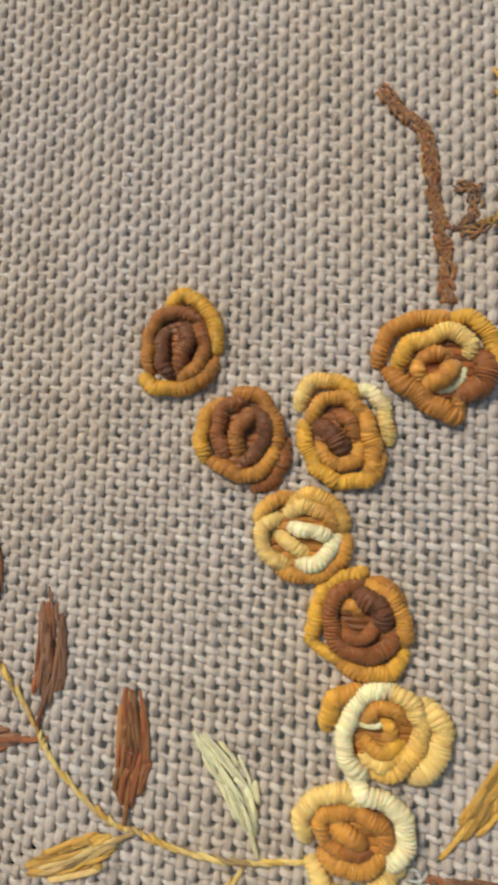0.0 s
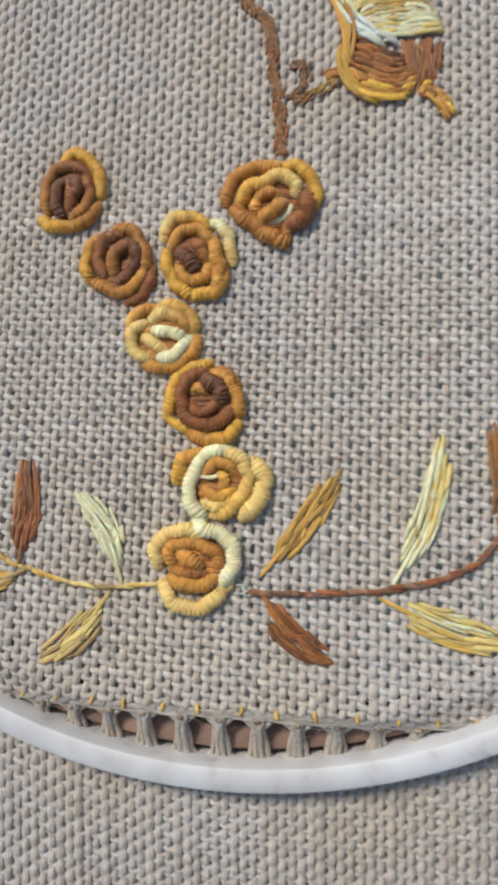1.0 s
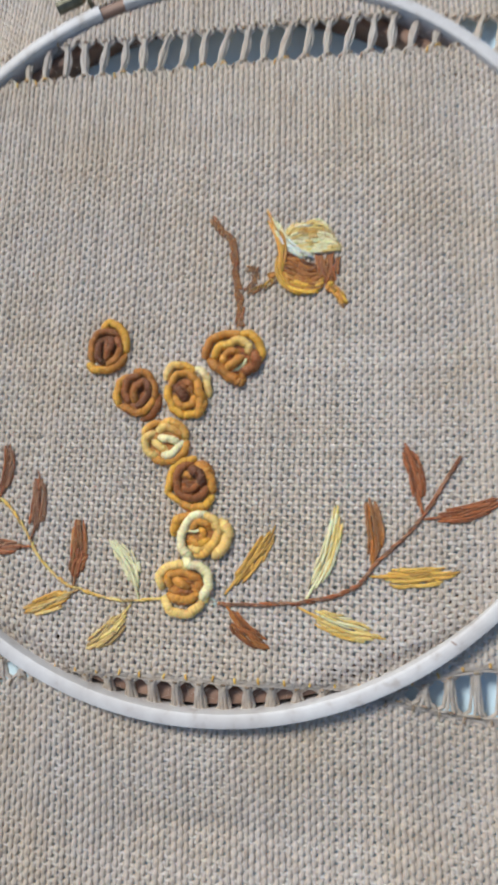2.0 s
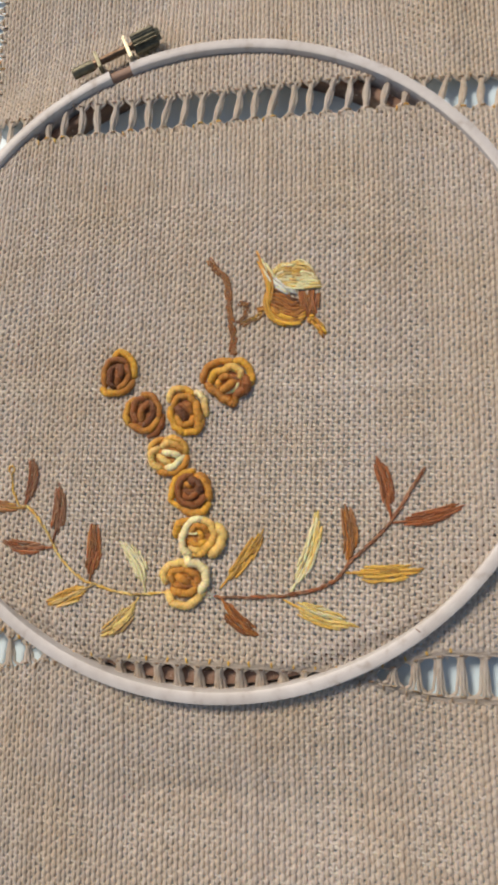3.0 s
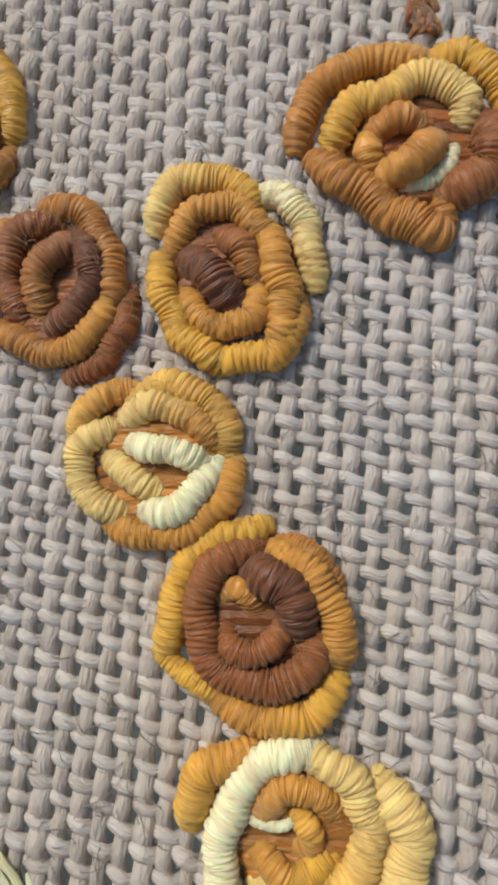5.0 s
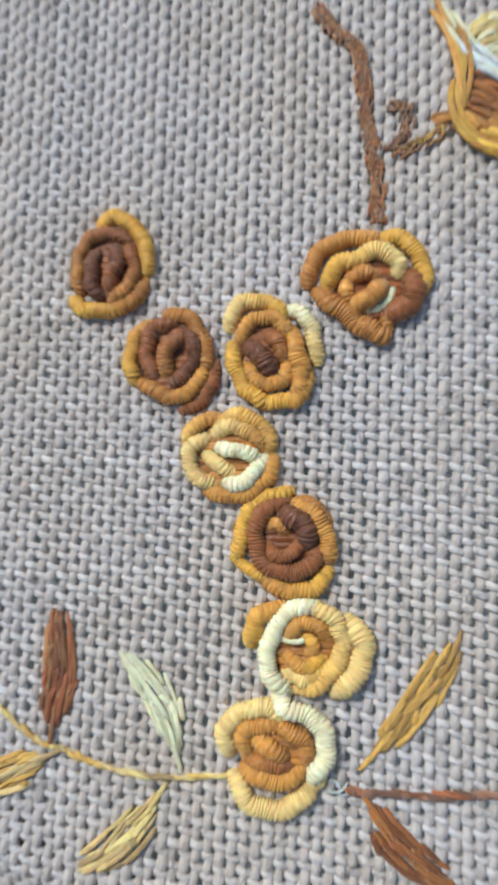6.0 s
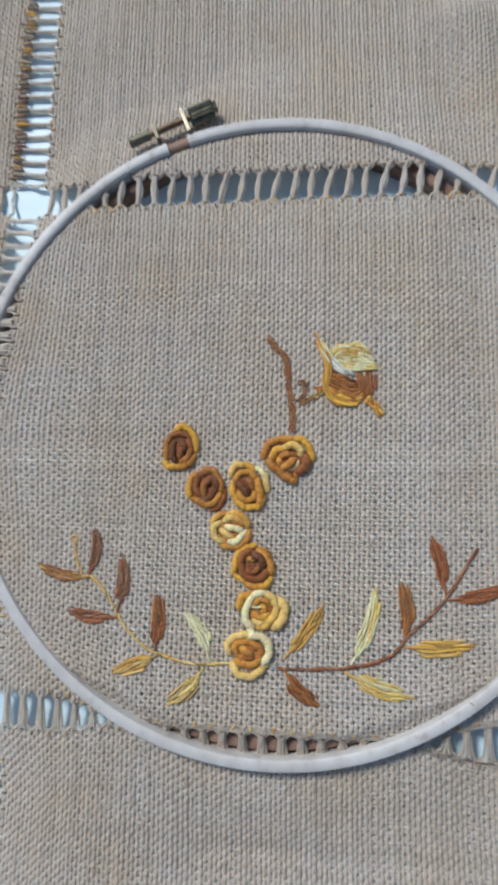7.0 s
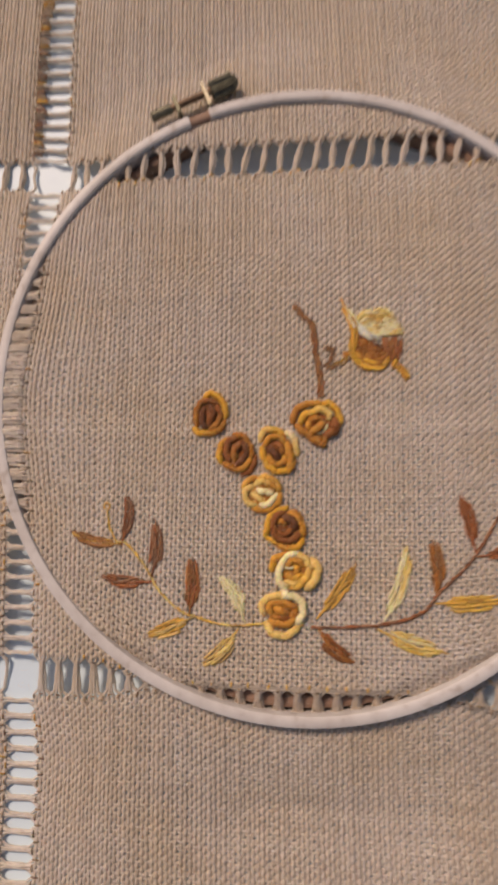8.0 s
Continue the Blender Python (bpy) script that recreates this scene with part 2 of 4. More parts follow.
def height(x, y):
    """How high the cloth lies, in millimetres: taut inside the hoop, falling to the table round it."""
    r = np.hypot(x, y)
    start = 85.4 - 3.9 * smooth(-62, -76, y)
    fall = smooth(start, start + 6.0, r) * 2.4 + smooth(88.0, 122.0, r) * 4.0
    out = smooth(92, 120, r)
    folds = 0.9 * np.sin(0.055 * x - 0.03 * y + 1.0) * np.sin(0.045 * y + 0.4) + 0.35 * np.sin(0.11 * (x * 0.8 + y * 0.6))
    ridge = 4.2 * np.exp(-(((x - 62) * 0.95 + (y - 100) * 0.2) / 8.0) ** 2) * smooth(75, 90, y) * (1 - smooth(125, 140, y))
    return np.maximum(-fall + out * (1.3 * folds) + out * ridge, -6.5)


def lie(u, v):
    """Where the thread coordinate (u, v) comes to lie on the table, in millimetres."""
    x, y = np.array(u, float), np.array(v, float)
    near = 1 - smooth(36, 60, np.abs(x))
    f = smooth(LOW_BAND[1], LOW_BAND[0], y)
    fade = np.where(f <= 0, np.exp(-(((y - LOW_BAND[1]) / 26.0) ** 2)), np.where(f >= 1, np.exp(-(((y - LOW_BAND[0]) / 20.0) ** 2)), 1.0))
    tuck = np.minimum(-2.0 + 4.5 * (x / 33.0) ** 2, 3.0)
    pull = near * fade * (-5.2 * (1 - f) + tuck * f)
    lift = smooth(80, TOP, y) * 0.00055 * (x - 32) ** 2
    left = 3.0 * smooth(-72, -92, x) * np.exp(-(((y - 70) / 20.0) ** 2))
    bow = 1.1 * np.sin(x * 0.021 + 0.7) * np.sin(y * 0.017) + 0.5 * np.sin(y * 0.05 + x * 0.03)
    sway = 0.9 * np.sin(y * 0.024 + 0.5) * np.sin(x * 0.019 + 1.1)
    bulge = np.exp(-(((y + 2) / 30.0) ** 2)) * (5.6 * smooth(-50, -75.4, x) - 3.2 * smooth(-75.4, -84.2, x) - 2.4 * smooth(-84.2, -114, x))
    wider = (2.4 * smooth(45, 72, y) * smooth(-84.2, -75.4, x) + 2.6 * smooth(-84, -104, y) * smooth(-114, -84.2, x)) * (1 - smooth(-75.4, -45, x))
    spread = 1 + 0.008 * smooth(90, 126, np.hypot(x, y))
    return (x + sway - bulge + wider - 5) * spread + 5, (y + pull + lift + left + bow * 0.5 + 33) * spread - 33


def within(band, v, soft):
    return smooth(band[0] - soft, band[0], v) * (1 - smooth(band[1], band[1] + soft, v))


def squeezed(band, v, soft):
    """How far the threads of a bundle have come together inside a band."""
    return smooth(band[0] - 0.4, band[0] + soft, v) * (1 - smooth(band[1] - soft, band[1] + 0.4, v))


def runs(keep):
    """Start and end of each stretch of True."""
    edge = np.flatnonzero(np.diff(np.concatenate([[0], keep.astype(int), [0]])))
    return list(zip(edge[::2], edge[1::2]))


def thread(u, v, level, wide, high, seed):
    x, y = lie(u, v)
    path = np.stack([x, y, height(x, y) + level], -1) * MM
    arc = np.radians([-25.0, 32.0, 90.0, 148.0, 205.0])
    return sweep(path, wide[:, None] * MM, high[:, None] * MM, arc, False, seed)


rng = np.random.default_rng(4)
warp_u = np.arange(LEFT, RIGHT, WARP_STEP)
weft_v = np.arange(LOW, TOP, WEFT_STEP)
warp_u_off, weft_v_off = rng.normal(0, 0.06, len(warp_u)), rng.normal(0, 0.06, len(weft_v))


def looseness(x, y):
    """1 where the stitching has pulled the weave open, 0 where it stays close."""
    return np.exp(-(((x - 4) / 54.0) ** 2) - (((y + 44) / 37.0) ** 2))


kept_u = ~((warp_u > COLUMN[0]) & (warp_u < COLUMN[1]))
kept_v = ~(((weft_v > TOP_BAND[0]) & (weft_v < TOP_BAND[1])) | ((weft_v > LOW_BAND[0] - 0.5) & (weft_v < LOW_BAND[1] + 0.6)))

warps, wefts = [], []


def samples(lines, step, fine):
    """Places along a thread: the crossings with the lines and, between them, one more place, or three where fine."""
    at, phase = [], []
    for k, place in enumerate(lines):
        parts = 4 if fine[0] < place < fine[1] else 2
        for m in range(parts):
            at.append(place + step * m / parts)
            phase.append(k + m / parts)
    return np.array(at), np.array(phase)


def crimp(phase, start):
    """+1 over a crossing thread, -1 under it, rounded."""
    wave = np.cos(np.pi * (phase + start))
    return np.sign(wave) * np.abs(wave) ** 0.8


def uneven(at, seed):
    """The yarn's own thickness along its length: slubs and fine roughness."""
    own = np.random.default_rng(int(seed))
    slub = 0.10 * own.normal() + 0.11 * np.sin(at * 0.6 + own.uniform(0, 6)) * np.sin(at * 0.23 + seed)
    return np.clip(1 + slub + own.normal(0, 0.045, len(at)), 0.72, 1.28)


NOWHERE = (1e6, 1e6)
for i in np.flatnonzero(kept_u):
    v, phase = samples(weft_v, WEFT_STEP, (-88, 40) if abs(warp_u[i] + 2) < 56 else NOWHERE)
    open_band = np.maximum(within(TOP_BAND, v, 0.5), within(LOW_BAND, v, 0.5))
    sign = crimp(phase, i)
    middle = warp_u[i - i % GROUP] + (GROUP - 1) * WARP_STEP / 2
    low = within(LOW_BAND, v, 0.5)
    drawn = np.maximum(squeezed(TOP_BAND, v, 1.5), squeezed(LOW_BAND, v, 1.5))
    gather = 0.84 * drawn - 0.24 * np.exp(-(((v - 70.1) / 2.6) ** 2)) - low * (0.10 + 0.36 * smooth(LOW_BAND[1], LOW_BAND[0], v))
    u = warp_u[i] + warp_u_off[i] + 0.05 * np.sin(v * 0.9 + i * 1.7) + 0.07 * np.sin(np.pi * (phase + i)) * (1 - open_band) + (middle - warp_u[i]) * gather
    u = u + open_band * (0.9 * smooth(-50, 0, warp_u[i]) * (v - 70) / 5 + 0.35 * np.sin(v * 0.35 + (i // GROUP) * 2.1)) * (1 - low)
    hump = open_band * 0.32 * (1 if i % GROUP in (1, 2) else -0.5)
    loose = looseness(warp_u[i], v)
    level = 0.20 * (1 - loose) * (1 - open_band) + (0.18 - 0.02 * loose) * sign * (1 - 0.85 * open_band) + hump
    size = uneven(v, i)
    wide = 0.61 - 0.085 * loose + 0.02 * sign
    warps.append(thread(u, v, level, (wide * (1 - open_band) + 0.44 * open_band) * size, (0.40 - 0.03 * open_band) * size, i))
for j in np.flatnonzero(kept_v):
    u, phase = samples(warp_u, WARP_STEP, (-58, 54) if -88 < weft_v[j] < 40 else NOWHERE)
    open_band = within(COLUMN, u, 0.8)
    sign = -crimp(phase, j)
    tight = math.exp(-(((weft_v[j] + 2) / 32.0) ** 4))
    middle = weft_v[j - j % GROUP] + (GROUP - 1) * WEFT_STEP / 2
    v = weft_v[j] + weft_v_off[j] + 0.07 * np.sin(u * 0.8 + j * 2.3) + (middle - weft_v[j]) * (0.70 - 0.62 * tight) * squeezed(COLUMN, u, 1.5) - 0.18 * np.sin(np.pi * (phase + j + 1)) * (1 - open_band)
    for edge in (*TOP_BAND, *LOW_BAND):
        beside = math.exp(-abs(weft_v[j] - edge) / 1.3) * (1 if weft_v[j] > edge else -1)
        v = v - 0.5 * beside * np.cos(math.tau * ((u - warp_u[0]) / (GROUP * WARP_STEP) - 1.5 / GROUP))
    loose = looseness(u, weft_v[j])
    level = (0.08 + 0.24 * loose) * sign * (1 - 0.85 * open_band) + open_band * (0.25 * (1 if j % GROUP in (1, 2) else -0.5) + 0.9 * tight)
    size = uneven(u, j + 400)
    wide = 0.53 - 0.145 * loose + 0.03 * sign
    wefts.append(thread(u, v, level, (wide * (1 - open_band) + (0.34 + 0.19 * tight) * open_band) * size, (0.32 + 0.15 * tight * open_band) * size, j + 400))

linen = empty("linen_cloth", 0, 0, 0)
tagged(linen, "coarse beige linen cloth with drawn-thread bands and a fringed edge", "cloth")
for name, pieces, material in (("warp_threads", warps, WARP), ("weft_threads", wefts, WEFT)):
    ob = hang(name, mesh_of(name, *joined(pieces)[:2], material, grain=joined(pieces)[2]), linen)
    tagged(ob, kind="stuff")

# fringe: the loose ends of the warps, in tufts
ends = []
for i in np.flatnonzero(kept_u):
    g = i // 5
    tuft = random.Random(int(g))
    lean, reach, curl = tuft.uniform(-2.6, 1.6), tuft.uniform(10.5, 14.0), tuft.uniform(-1.2, 1.2)
    middle = warp_u[min(g * 5 + 2, len(warp_u) - 1)]
    for strand in range(6):
        s = np.linspace(0, 1, 9)
        own = rng.normal(0, 0.7)
        u = warp_u[i] + warp_u_off[i] + (middle - warp_u[i]) * 0.4 * np.sin(s * 1.9) + (lean + own) * s**1.5 + curl * np.sin(s * 5 + own)
        v = TOP - 1.0 + s * (reach + rng.normal(0, 0.8))
        level = 0.25 * np.sin(s * 4 + own * 3) + 0.15 * strand - 0.3 * s
        ends.append(thread(u, v, level, 0.38 * (1 - 0.3 * s), 0.3 * (1 - 0.4 * s), i + 900 + strand * 0.5))
v, q, g = joined(ends)
tagged(hang("fringe", mesh_of("fringe", v, q, SHADED_FRINGE, grain=g), linen, "frayed fringe of loose linen threads"), kind="stuff")

# ---- the hoop ----
hoop = empty("embroidery_hoop", 0, 0, 0)
tagged(hoop, "off-white wooden embroidery hoop clamped round the linen", "embroidery hoop")
GAP = (radians(107.2), radians(111.4))


def hoop_ring(outline, turn):
    """A bent lath with rounded edges."""
    bm = bmesh.new()
    rows = []
    for a in turn:
        r = HOOP + 0.7 + 0.9 * math.cos(2 * (a - radians(97))) - 0.35 * math.cos(a)
        rows.append([bm.verts.new(((r + dr) * math.cos(a) * MM, (r + dr) * math.sin(a) * MM, dz * MM)) for dr, dz in outline])
    for a, b in zip(rows, rows[1:]):
        for k in range(len(outline)):
            m = (k + 1) % len(outline)
            bm.faces.new((a[k], a[m], b[m], b[k]))
    bm.faces.new(rows[0])
    bm.faces.new(rows[-1][::-1])
    for f in bm.faces:
        f.smooth = True
    bmesh.ops.recalc_face_normals(bm, faces=bm.faces[:])
    return bm


HOOP_SHIFT = 0.7
LATH = [(-1.55, -6.2), (-1.55, 0.9), (-1.4, 1.4), (-0.9, 1.65), (0.9, 1.65), (1.4, 1.4), (1.55, 0.9), (1.55, -6.2)]
ring = part("outer_ring", hoop_ring(LATH, np.linspace(GAP[1], GAP[0] + math.tau, 240)), WOOD, hoop)
INNER = [(-5.8, -7.1), (-5.8, -2.6), (-5.4, -2.2), (-2.8, -2.2), (-2.4, -2.6), (-2.4, -7.1)]
inner_ring = part("inner_ring", hoop_ring(INNER, np.linspace(0, math.tau, 240)), BARE_WOOD, hoop, "bare brown wooden inner ring")
inner_ring.location.y = HOOP_SHIFT * MM
ring.location.y = HOOP_SHIFT * MM
# filler added in the gap, dark brown to stand in for shaded cloth
GAP_FILL = [(-1.45, -6.0), (-1.45, 0.2), (-1.0, 0.7), (1.0, 0.7), (1.45, 0.2), (1.45, -6.0)]
shaded_gap_fill = part("shaded_gap_fill", hoop_ring(GAP_FILL, np.linspace(GAP[0] - 0.01, GAP[1] + 0.01, 8)), BARE_WOOD, hoop, "dark filler added in the gap in place of shaded cloth")
shaded_gap_fill.location.y = HOOP_SHIFT * MM
ring.data.set_sharp_from_angle(angle=radians(40))

bm = bmesh.new()
turn = radians(-54.6)
box(bm, (1.3 * MM, 0.24 * MM, 0.3 * MM), Matrix.Translation((87.7 * MM * math.cos(turn), 87.7 * MM * math.sin(turn) + HOOP_SHIFT * MM, 1.62 * MM)) @ Matrix.Rotation(turn + 0.35, 4, "Z"))
bmesh.ops.bevel(bm, geom=bm.edges[:], offset=0.08 * MM, segments=1, affect="EDGES")
part("crack", bm, BARE_WOOD, hoop, "short dark crack in the ring")

# the clamp: two brackets, a screw between them and a knurled nut
at = Vector((-32.1, 91.1, 0.6)) * MM
spin = Matrix.Translation(at) @ Matrix.Rotation(radians(22.5), 4, "Z")
lay = spin @ Matrix.Rotation(radians(90), 4, "Y")
bm = bmesh.new()
rod(bm, 0.95 * MM, 27.0 * MM, lay)
for k in range(26):
    rod(bm, 1.1 * MM, 0.45 * MM, lay @ Matrix.Translation((0, 0, (-13.0 + k * 0.95) * MM)), 16)
screw = part("screw", bm, BRONZE, hoop, "brown threaded clamp screw")
bm = bmesh.new()
rod(bm, 1.45 * MM, 7.0 * MM, lay @ Matrix.Translation((0, 0, -10.0 * MM)))
bmesh.ops.bevel(bm, geom=bm.edges[:], offset=0.25 * MM, segments=2, affect="EDGES")
part("end_nut", bm, STEEL, screw)
bm = bmesh.new()
rims = []
for along_z, scale in ((6.4, 0.86), (6.8, 1.0), (13.6, 1.0), (14.0, 0.86), (14.0, 0.62), (15.1, 0.6)):
    rims.append([bm.verts.new(lay @ Vector((math.cos(k * math.tau / 36) * r * MM, math.sin(k * math.tau / 36) * r * MM, along_z * MM)))
                 for k in range(36) for r in ((2.75 if k % 2 else 2.4) * scale,)])
for a, b in zip(rims, rims[1:]):
    for k in range(36):
        bm.faces.new((a[k], a[(k + 1) % 36], b[(k + 1) % 36], b[k]))
bm.faces.new(rims[0][::-1])
bm.faces.new(rims[-1])
part("knob", bm, STEEL, screw, "dark knurled metal thumb nut")
for dx, material, tall in ((-4.9, STEEL, 6.2), (4.6, BRASS, 8.2)):
    bm = bmesh.new()
    box(bm, (1.0 * MM, tall * MM, 5.6 * MM), spin @ Matrix.Translation((dx * MM, (-0.9 if dx < 0 else -1.5) * MM, -0.4 * MM)))
    bmesh.ops.bevel(bm, geom=bm.edges[:], offset=0.3 * MM, segments=2, affect="EDGES")
    part("bracket", bm, material, hoop, "pale brass bracket" if dx > 0 else "dark metal bracket")


# ---- embroidery ----
def colour_between(a, b, n, sides):
    """The dye along a variegated thread."""
    a, b = np.array(DYES[a]), np.array(DYES[b])
    f = smooth(0.15, 0.85, np.linspace(0, 1, n))[:, None]
    rgb = a * (1 - f) + b * f
    return np.repeat(np.concatenate([rgb, np.ones((n, 1))], 1), sides, axis=0)


stitch_count = [0]


def fuzz(parent, reach, dye, count, seed):
    """Stray fibres standing off a rose."""
    pick = random.Random(seed)
    hairs, shades = [], []
    for k in range(count):
        turn, out = pick.uniform(0, math.tau), reach * pick.uniform(0.5, 1.08)
        way = turn + pick.uniform(-1.3, 1.3)
        s, curl, run = np.linspace(0, 1, 6), pick.uniform(-2, 2), pick.uniform(0.6, 1.9)
        x = out * math.cos(turn) + run * s * np.cos(way + curl * s)
        y = out * math.sin(turn) + run * s * np.sin(way + curl * s)
        z = 1.0 + 1.3 * (1 - out / reach) + pick.uniform(0, 0.5) * np.sin(s * 3)
        hairs.append(sweep(np.stack([x, y, z], -1) * MM, 0.014 * MM, 0.014 * MM, np.arange(3) * math.tau / 3, True, k))
        shades.append(np.tile((*DYES[dye], 1.0), (18, 1)))
    v, q, g = joined(hairs)
    tagged(hang("fuzz", mesh_of("fuzz", v, q, FLOSS, grain=g, dye=np.concatenate(shades)), parent), kind="stuff")


def rose(label, x, y, gap_shade="umber"):
    ob = empty("embroidered_rose", x, y, 0.3)
    tagged(ob, label, "embroidered flower", group="bullion roses")
    # added padding, unseen itself: its darker dye stands in for shade between coils
    for across in np.linspace(-3.4, 3.4, 9):
        reach = math.sqrt(16 - across**2)
        stitch(ob, (-reach, across), (reach, across * 0.9), 0.6, gap_shade, 0.02, 0.42, 0.1, "added_padding_stitch")
    fuzz(ob, 5.2, "ochre" if gap_shade == "umber" else "straw", 130, int(abs(x * 10)))
    return ob


def bullion(parent, radius, level, dye_a, dye_b, points):
    """One bullion knot: floss wound closely round a bent core."""
    stitch_count[0] += 1
    seed = stitch_count[0]
    radius = radius * 1.26
    base = 0.05 + radius * 0.62 + 0.34 * max(level, 0) + (0 if level >= 0 else -0.25)
    flat = np.asarray(points, float) * 0.945
    length = np.linalg.norm(np.diff(flat, axis=0), axis=1).sum()
    wrap = 0.40
    n = max(18, int(length / wrap * 10))
    first, last = flat[0] - flat[1], flat[-1] - flat[-2]
    flat = np.concatenate([[flat[0] + first / np.linalg.norm(first) * 0.7], flat[1:-1], [flat[-1] + last / np.linalg.norm(last) * 0.7]]) if len(flat) > 2 else flat
    way = spline(flat, n)
    s = np.linspace(0, 1, n)
    reach = 1.9 / length
    ends = np.minimum(smooth(0, reach, s), smooth(1, 1 - reach, s))
    z = base * (0.12 + 0.88 * ends) + 0.08 * np.sin(s * 9 + seed)
    run = s * length
    way = way + 0.10 * np.stack([np.sin(run * 2.3 + seed), np.cos(run * 1.9 + 2 * seed)], 1) * ends[:, None]
    path = np.concatenate([way, z[:, None]], 1) * MM
    sides = 16
    angles = np.arange(sides) * math.tau / sides
    turns = (s * length / wrap)[:, None] + 0.25 * np.sin(s * 17 + seed)[:, None] + 0.15 * np.sin(s * 41 + 2 * seed)[:, None] + angles[None] / math.tau + 0.75 * np.cos(angles)[None] + 0.2 * np.sin(angles[None] * 2 + s[:, None] * 11 + seed)
    ridge = np.abs(np.sin(np.pi * turns)) ** 0.75
    wind = random.Random(seed)
    loose = np.interp(turns, np.arange(-4, int(length / wrap) + 10), [wind.uniform(-1, 1) for _ in range(int(length / wrap) + 14)])
    round_end = 0.35 + 0.65 * np.sqrt(np.minimum(np.minimum(s, 1 - s) * length / radius, 1.0))[:, None]
    r = radius * round_end * (0.83 + 0.20 * ridge + 0.05 * loose + 0.03 * np.sin(run * 1.3 + 3 * seed)[:, None])
    v, q, g = sweep(path, r * MM, r * 0.85 * MM, angles, True, seed)
    rgba = colour_between(dye_a, dye_b, n, sides)
    whole = np.floor(turns).astype(int)
    strands = np.array([wind.uniform(0.87, 1.14) for _ in range(whole.max() - whole.min() + 1)])
    rgba[:, :3] *= strands[whole - whole.min()].ravel()[:, None]
    me = mesh_of("bullion", v, q, WOUND, grain=g, dye=rgba)
    return hang("bullion", me, parent)


def stitch(parent, a, b, radius, dye, bend=0.0, rise=0.4, low=0.05, name="stitch"):
    """One straight stitch of loosely twisted floss from a to b (millimetres), its ends going into the cloth."""
    stitch_count[0] += 1
    seed = stitch_count[0]
    a, b = np.asarray(a, float), np.asarray(b, float)
    n = max(8, int(np.linalg.norm(b - a) / 0.8))
    s = np.linspace(0, 1, n)
    across = np.array([-(b - a)[1], (b - a)[0]])
    way = a + (b - a) * s[:, None] + across * (bend * 4 * s * (1 - s))[:, None]
    z = low + rise * np.sqrt(np.clip(4 * s * (1 - s), 0, 1)) + 0.06 * np.sin(s * 13 + seed)
    path = np.concatenate([way, z[:, None]], 1) * MM
    angles = np.arange(10) * math.tau / 10
    ply = 1 + 0.13 * np.abs(np.cos(1.5 * angles[None] + (s * np.linalg.norm(b - a) * 0.8)[:, None] + seed)) - 0.05
    size = radius * (0.55 + 0.45 * np.sqrt(np.clip(np.minimum(s, 1 - s) * 8, 0, 1)))[:, None] * ply
    v, q, g = sweep(path, size * MM, size * 0.72 * MM, angles, True, seed)
    tint = random.Random(seed).uniform(*((0.80, 1.14) if DYES[dye][0] > 0.85 else (0.58, 1.36)))
    rgba = colour_between(dye, dye, n, 10)
    rgba[:, :3] *= tint
    return hang(name, mesh_of(name, v, q, FLOSS, grain=g, dye=rgba), parent)


def leaf(colour, base, tip, width, bend, dye_a, dye_b, peak=0.5):
    """A leaf of long stitches laid unevenly, with ragged ends and slits of cloth between them; peak: where along it is widest."""
    ob = tagged(empty("embroidered_leaf", *base, 0.3), "embroidered leaf in %s cotton stitches" % colour, "embroidered leaf", group="embroidered leaves")
    base, tip, width = np.array(base), np.array(tip), width * 1.0
    axis = tip - base
    length = np.linalg.norm(axis)
    side = np.array([-axis[1], axis[0]]) / length
    pick = random.Random(int(abs(base[0] * 31 + tip[1] * 17)))
    count = max(8, round(width / 0.34))
    power = math.log(0.5) / math.log(peak)

    def place(s, o):
        s = min(max(s, 0.0), 1.0)
        spread = math.sin(math.pi * (0.15 + 0.76 * s**power)) ** 0.6
        wander = 0.16 * math.sin(s * 7 + base[0]) * (1 - abs(o))
        return axis * s + side * ((o + wander) * width * 0.5 * spread + bend * length * 4 * s * (1 - s))

    for k in range(count):
        o = -0.95 + 1.9 * k / (count - 1) + pick.uniform(-0.14, 0.14)
        edge = abs(o)
        start, stop = 0.01 + 0.17 * edge + pick.uniform(0, 0.12), 1.0 - 0.12 * edge - pick.uniform(0, 0.16)
        dye = "cream" if dye_b == "straw" and o > 0.3 and pick.random() < 0.6 else dye_a if pick.random() < 0.6 else dye_b
        cuts = [start] + sorted(pick.uniform(0.3, 0.75) for _ in range(pick.randrange(1, 3) if length > 11 else pick.randrange(0, 2))) + [stop]
        for at, to in zip(cuts, cuts[1:]):
            drift = pick.uniform(-0.32, 0.32)
            a, b = place(at - 0.05 * (at > start), o - drift * (at > start)), place(to + 0.04 * (to < stop), o + drift * (to < stop))
            mid = place(0.5 * (at + to), o) - 0.5 * (a + b)
            run = np.linalg.norm(b - a)
            stitch(ob, a, b, pick.uniform(0.19, 0.36), dye if pick.random() < 0.7 else dye_b, float(mid @ side) / run if run > 3 else 0.0, pick.uniform(0.25, 0.5))
    stitch(ob, axis * -0.06, place(0.3, 0.1), 0.28, dye_a, 0, 0.4)
    return ob


